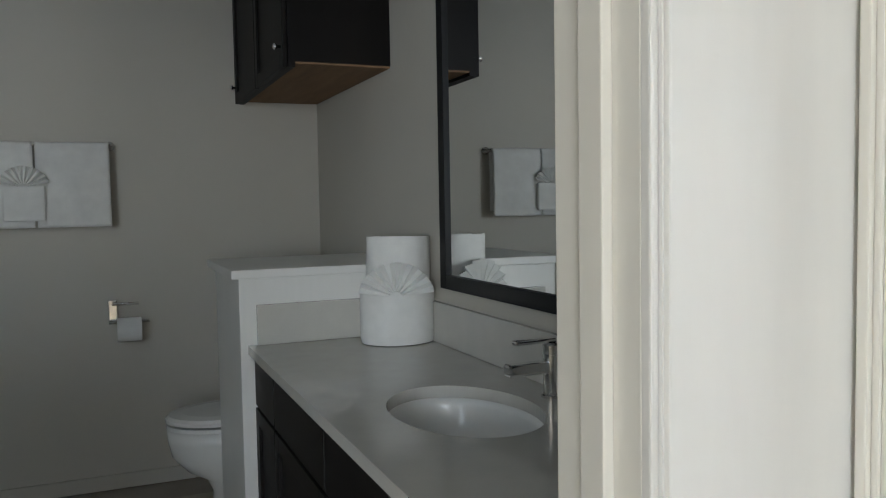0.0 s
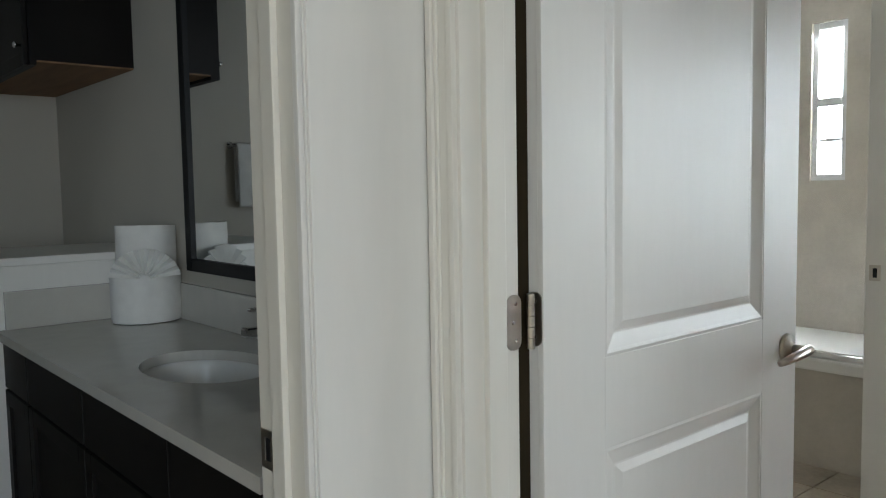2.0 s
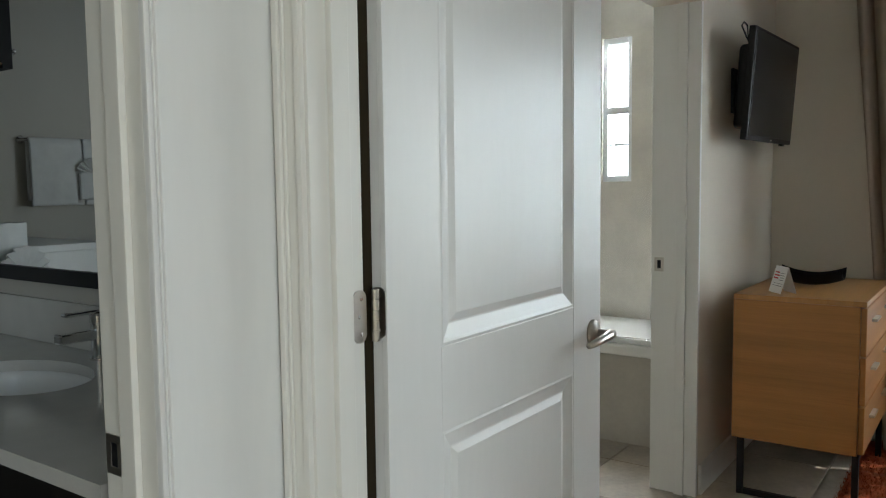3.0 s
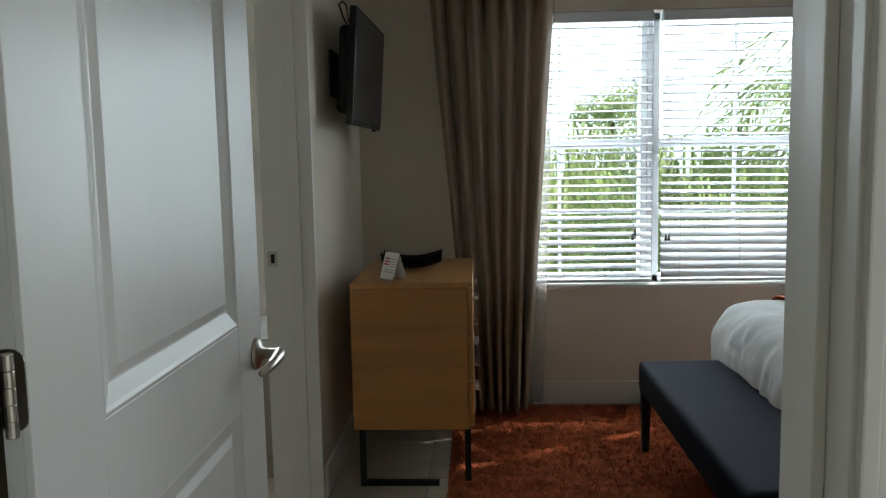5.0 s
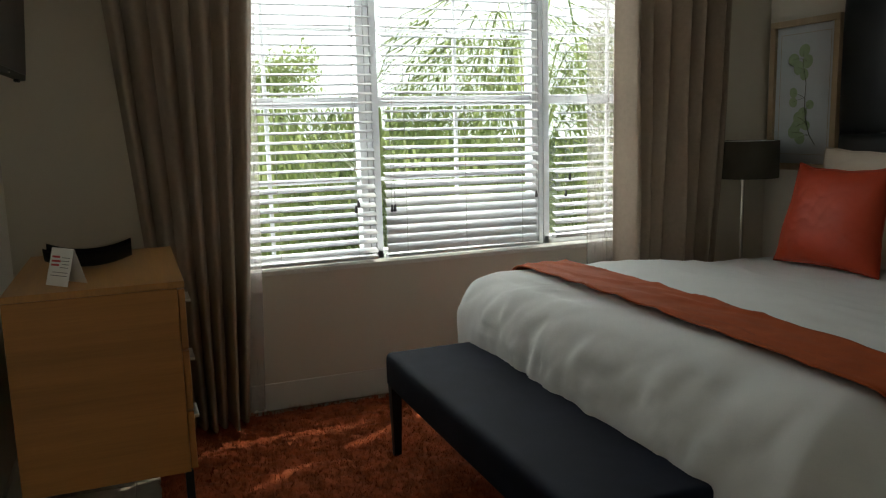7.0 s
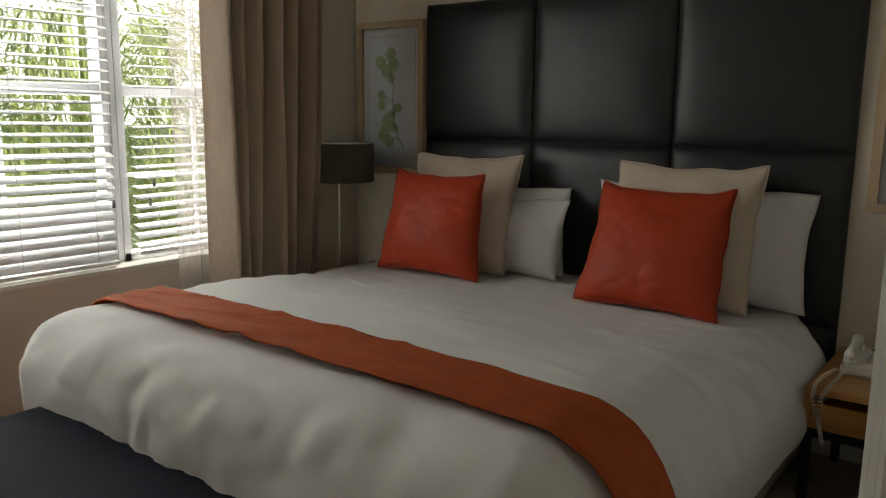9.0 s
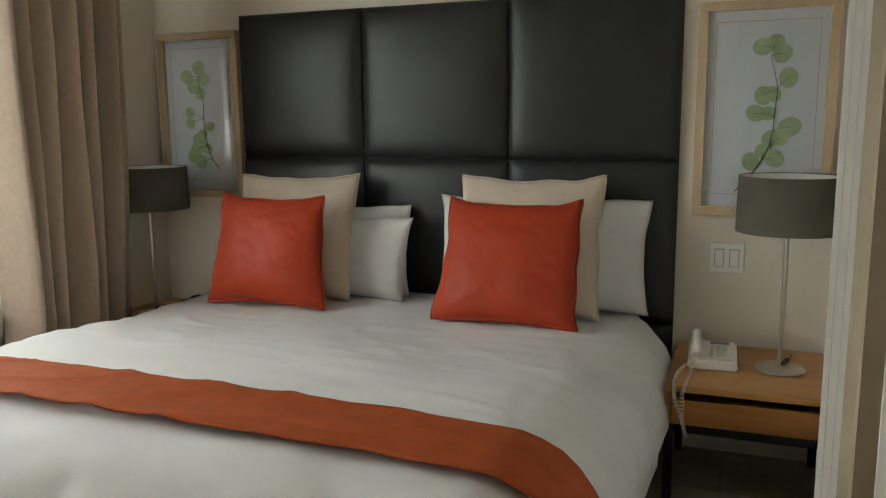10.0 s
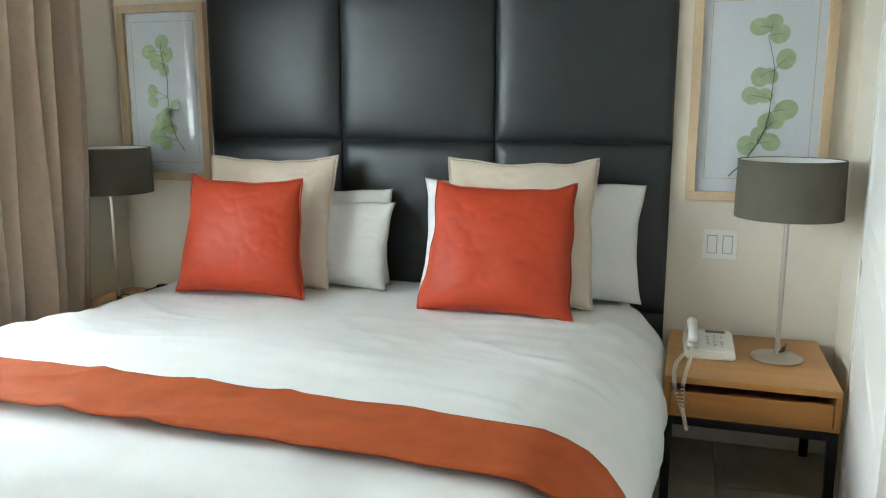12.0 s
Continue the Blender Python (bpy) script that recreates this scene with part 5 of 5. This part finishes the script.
for o in (rl, ht, tph, tr_, towel_a, towel_b):
    o.location.y += 0.17
to.location.x -= 0.10
to.scale.z = 1.12
tw = thing("rolled_towel", "rolled white towel with a pleated fan pocket", "towel", at=(2.365, 3.10, VZ))


def roll_fn(u, v):
    a = u * 2 * math.pi * 3.2
    r = 0.045 + 0.068 * u + 0.003 * noise.noise((math.cos(a) * 2, math.sin(a) * 2, v * 3))
    z = VZ + 0.004 + 0.345 * v + 0.008 * math.sin(a * 0.5) * (1 if v > 0.5 else 0)
    return Vector((2.365 + r * math.cos(a + 0.8) * 1.08, 3.10 + r * math.sin(a + 0.8) * 0.9, z))


part("roll", grid_surface(roll_fn, 150, 14), TOWEL, tw, smooth=True)
pk = lathe(((0.116, VZ + 0.003), (0.120, VZ + 0.02), (0.120, VZ + 0.175), (0.117, VZ + 0.182), (0.112, VZ + 0.178)), 40, False)
pk.transform(Matrix.Translation((2.365, 3.10, 0)) @ Matrix.Diagonal((1.06, 0.92, 1, 1)))
part("band", pk, TOWEL, tw, smooth=True)
fan(tw, (2.320, 2.984, VZ + 0.165), 0.122, -22, 9, 165)

# ---- shower room ----
tb_ = thing("bathtub", "white bathtub with tiled apron and sliding door rail", "bathtub", at=(4.9, 2.3, 0))
part("tub_rim", box(4.93, 5.70, 1.40, 3.09, 0.46, 0.52, 0.012), CERAMIC, tb_)
part("apron", box(4.97, 5.69, 1.40, 3.09, 0.0, 0.459), WALLTILE, tb_)
part("rail", box(4.945, 4.985, 1.40, 3.09, 0.521, 0.55, 0.003), CHROME, tb_)
g = part("glass_door", sheet((4.965, 2.6, 0.551), (4.965, 1.45, 0.551), (4.965, 1.45, 1.95), (4.965, 2.6, 1.95)), GLASS, tb_, "clear glass shower door")
g.visible_shadow = False
sw = thing("window_shower", "white framed shower room window", "window", kind="structure", at=(WX + 0.05, 2.28, 1.77))
b = bmesh.new()
for a in ((1.98, 2.01, 1.34, 2.2), (2.14, 2.17, 1.34, 2.2), (2.01, 2.14, 1.34, 1.375), (2.01, 2.14, 2.165, 2.2), (2.01, 2.14, 1.745, 1.79)):
    box(WX + 0.02, WX + 0.08, a[0], a[1], a[2], a[3], 0.003, b)
part("window_frame", b, VINYL, sw)
part("grille", box(WX + 0.04, WX + 0.05, 2.01, 2.14, 1.555, 1.57, 0.001), VINYL, sw)

# ---- outside ----
setting("ground", box(WX + 0.2, 400, -300, 300, -0.45, -0.35), GRASS, "green lawn outside the window", "ground")
setting("road", box(19, 24, -200, 200, -0.349, -0.34), ASPHALT, "grey asphalt drive beyond the lawn", "road")
haze = bpy.data.materials.new("bright_sky")
haze.use_nodes = True
hb = haze.node_tree.nodes["Principled BSDF"]
hb.inputs["Base Color"].default_value = (0.8, 0.85, 0.9, 1)
hb.inputs["Emission Color"].default_value = (0.93, 0.97, 1.0, 1)
hb.inputs["Emission Strength"].default_value = 2.2
setting("backdrop", box(70, 70.5, -160, 160, -0.35, 60), haze, "bright hazy sky in the distance", "sky")
rng = random.Random(11)


def frond(bm, base, yaw, length, rise, rg, leaflets=22):
    """An arching palm frond: rib with narrow leaflets on both sides."""
    d = Vector((math.cos(yaw), math.sin(yaw), 0))
    s = Vector((-d.y, d.x, 0))
    prev = None
    for k in range(leaflets + 1):
        t = k / leaflets
        p = base + d * (length * t) + Vector((0, 0, rise * t - 0.9 * rise * t * t * 1.25))
        if prev is not None:
            w = 0.010
            v = [bm.verts.new(c) for c in (prev - s * w, prev + s * w, p + s * w, p - s * w)]
            bm.faces.new(v)
        if k > 2:
            for sd in (-1, 1):
                ln = length * 0.34 * math.sin(math.pi * min(0.97, t * 0.85 + 0.12)) * rg.uniform(0.8, 1.15)
                tip = p + s * sd * ln * 0.8 + d * ln * 0.6 + Vector((0, 0, -ln * rg.uniform(0.15, 0.55)))
                v = [bm.verts.new(c) for c in (p - d * 0.016, p + d * 0.016, tip)]
                bm.faces.new(v)
        prev = p


def palm(x, y, h, n, size, label, up=1.0):
    t = thing("palm", label, "palm", "palms outside the window", (x, y, -0.36))
    bm = tube([(x, y, -0.36), (x + 0.03, y + 0.02, h * 0.5 - 0.36), (x, y + 0.05, h - 0.36)], (0.13, 0.10, 0.085), 10)
    part("trunk", bm, BARK, t, smooth=True)
    bm = bmesh.new()
    for k in range(n):
        frond(bm, Vector((x, y + 0.05, h - 0.4)), 2 * math.pi * k / n + rng.uniform(-0.3, 0.3), size * rng.uniform(0.75, 1.1), size * up * rng.uniform(0.35, 1.0), rng)
    part("crown", bm, FROND, t)


palm(9.2, -3.1, 0.8, 44, 2.0, "tall clustered feathery palm outside the window", 5.0)
palm(11.5, -0.2, 0.9, 30, 1.9, "low feathery palm on the lawn", 2.5)
palm(10.3, 1.2, 0.9, 18, 1.5, "low bushy palm on the lawn")
palm(13.5, -4.6, 1.2, 34, 2.6, "tall feathery palm beyond the lawn", 4.0)
palm(10.2, -1.6, 0.9, 20, 1.4, "low bushy palm near the window", 2.0)


def clump(x, y, w, h, label):
    t = thing("ornamental_grass", label, "plant", "plants outside the window", (x, y, -0.36))
    bm = bmesh.new()
    for _ in range(260):
        a = rng.uniform(0, 6.28)
        r = rng.uniform(0, w * 0.3)
        px, py = x + r * math.cos(a), y + r * math.sin(a)
        hh, ln = h * rng.uniform(0.6, 1.1), w * rng.uniform(0.3, 0.9)
        d = Vector((math.cos(a), math.sin(a), 0))
        s = Vector((-d.y, d.x, 0)) * 0.012
        p0, p1, p2 = Vector((px, py, -0.36)), Vector((px, py, -0.36)) + d * ln * 0.45 + Vector((0, 0, hh)), Vector((px, py, -0.36)) + d * ln + Vector((0, 0, hh * 0.75))
        a_, b_, c_, d_ = bm.verts.new(p0 - s), bm.verts.new(p0 + s), bm.verts.new(p1 + s), bm.verts.new(p1 - s)
        bm.faces.new((a_, b_, c_, d_))
        bm.faces.new((d_, c_, bm.verts.new(p2)))
    part("blades", bm, FROND, t)


for x, y, w, h in ((8.6, 0.6, 1.2, 1.4), (8.4, -0.9, 1.3, 1.3), (8.8, -2.2, 1.3, 1.5), (9.6, 2.0, 1.4, 1.5), (8.5, -3.6, 1.2, 1.3), (12.5, -2.6, 1.8, 1.6), (7.7, -0.2, 1.0, 1.5), (7.6, -1.6, 1.0, 1.5), (9.5, -0.3, 1.6, 1.9), (9.3, -1.5, 1.6, 1.8)):
    clump(x, y, w, h, "arching green strap-leaved plant on the lawn")


def tree(x, y, h, label):
    t = thing("tree", label, "tree", "far trees", (x, y, -0.36))
    part("trunk", tube([(x, y, -0.36), (x + 0.1, y, h * 0.5), (x + 0.2, y + 0.2, h * 0.8)], (0.25, 0.17, 0.06), 9), BARK, t)
    bm = bmesh.new()
    for _ in range(2600):
        v = Vector((rng.gauss(0, 1), rng.gauss(0, 1), rng.gauss(0, 1))).normalized() * (rng.random() ** 0.4)
        p = Vector((x, y, h * 0.7)) + Vector((v.x * h * 0.38, v.y * h * 0.38, v.z * h * 0.36))
        p += Vector((noise.noise(p * 0.6), noise.noise(p * 0.6 + Vector((5, 0, 0))), noise.noise(p * 0.6 + Vector((0, 5, 0))))) * 0.6
        a = Vector((rng.uniform(-1, 1), rng.uniform(-1, 1), rng.uniform(-1, 1))) * 0.16
        c = Vector((rng.uniform(-1, 1), rng.uniform(-1, 1), rng.uniform(-1, 1))) * 0.16
        bm.faces.new([bm.verts.new(q) for q in (p, p + a, p + c)])
    part("crown", bm, FROND, t)


for x, y, h in ((33, 9, 4.5), (34, -5, 4.5), (36, -22, 6)):
    tree(x, y, h, "leafy green tree in the distance")
# ---- floor tiles, last ----
tile_me = finish(box(-0.2215, 0.2215, -0.2215, 0.2215, -0.011, 0.0, 0.0015, seg=1), "tile", TILE)
fl = bpy.data.objects["floor"]
for i in range(int((5.7 - 0.2) / 0.448) + 1):
    for j in range(-7, 10):
        x, y = 0.45 + i * 0.448, j * 0.448 + 0.1
        if x > WX - 0.2 or y < HB + 0.1 or y > 4.3:
            continue
        o = new("tile", tile_me)
        o.parent = fl
        o.location = (x, y, 0)
rest = bmesh.new()
box(-2.6, 0.22, -3.45, 4.43, -0.011, -0.0005, 0, rest)
sr = new("tile_field", finish(rest, "tile_field", TILE))
sr.parent = fl
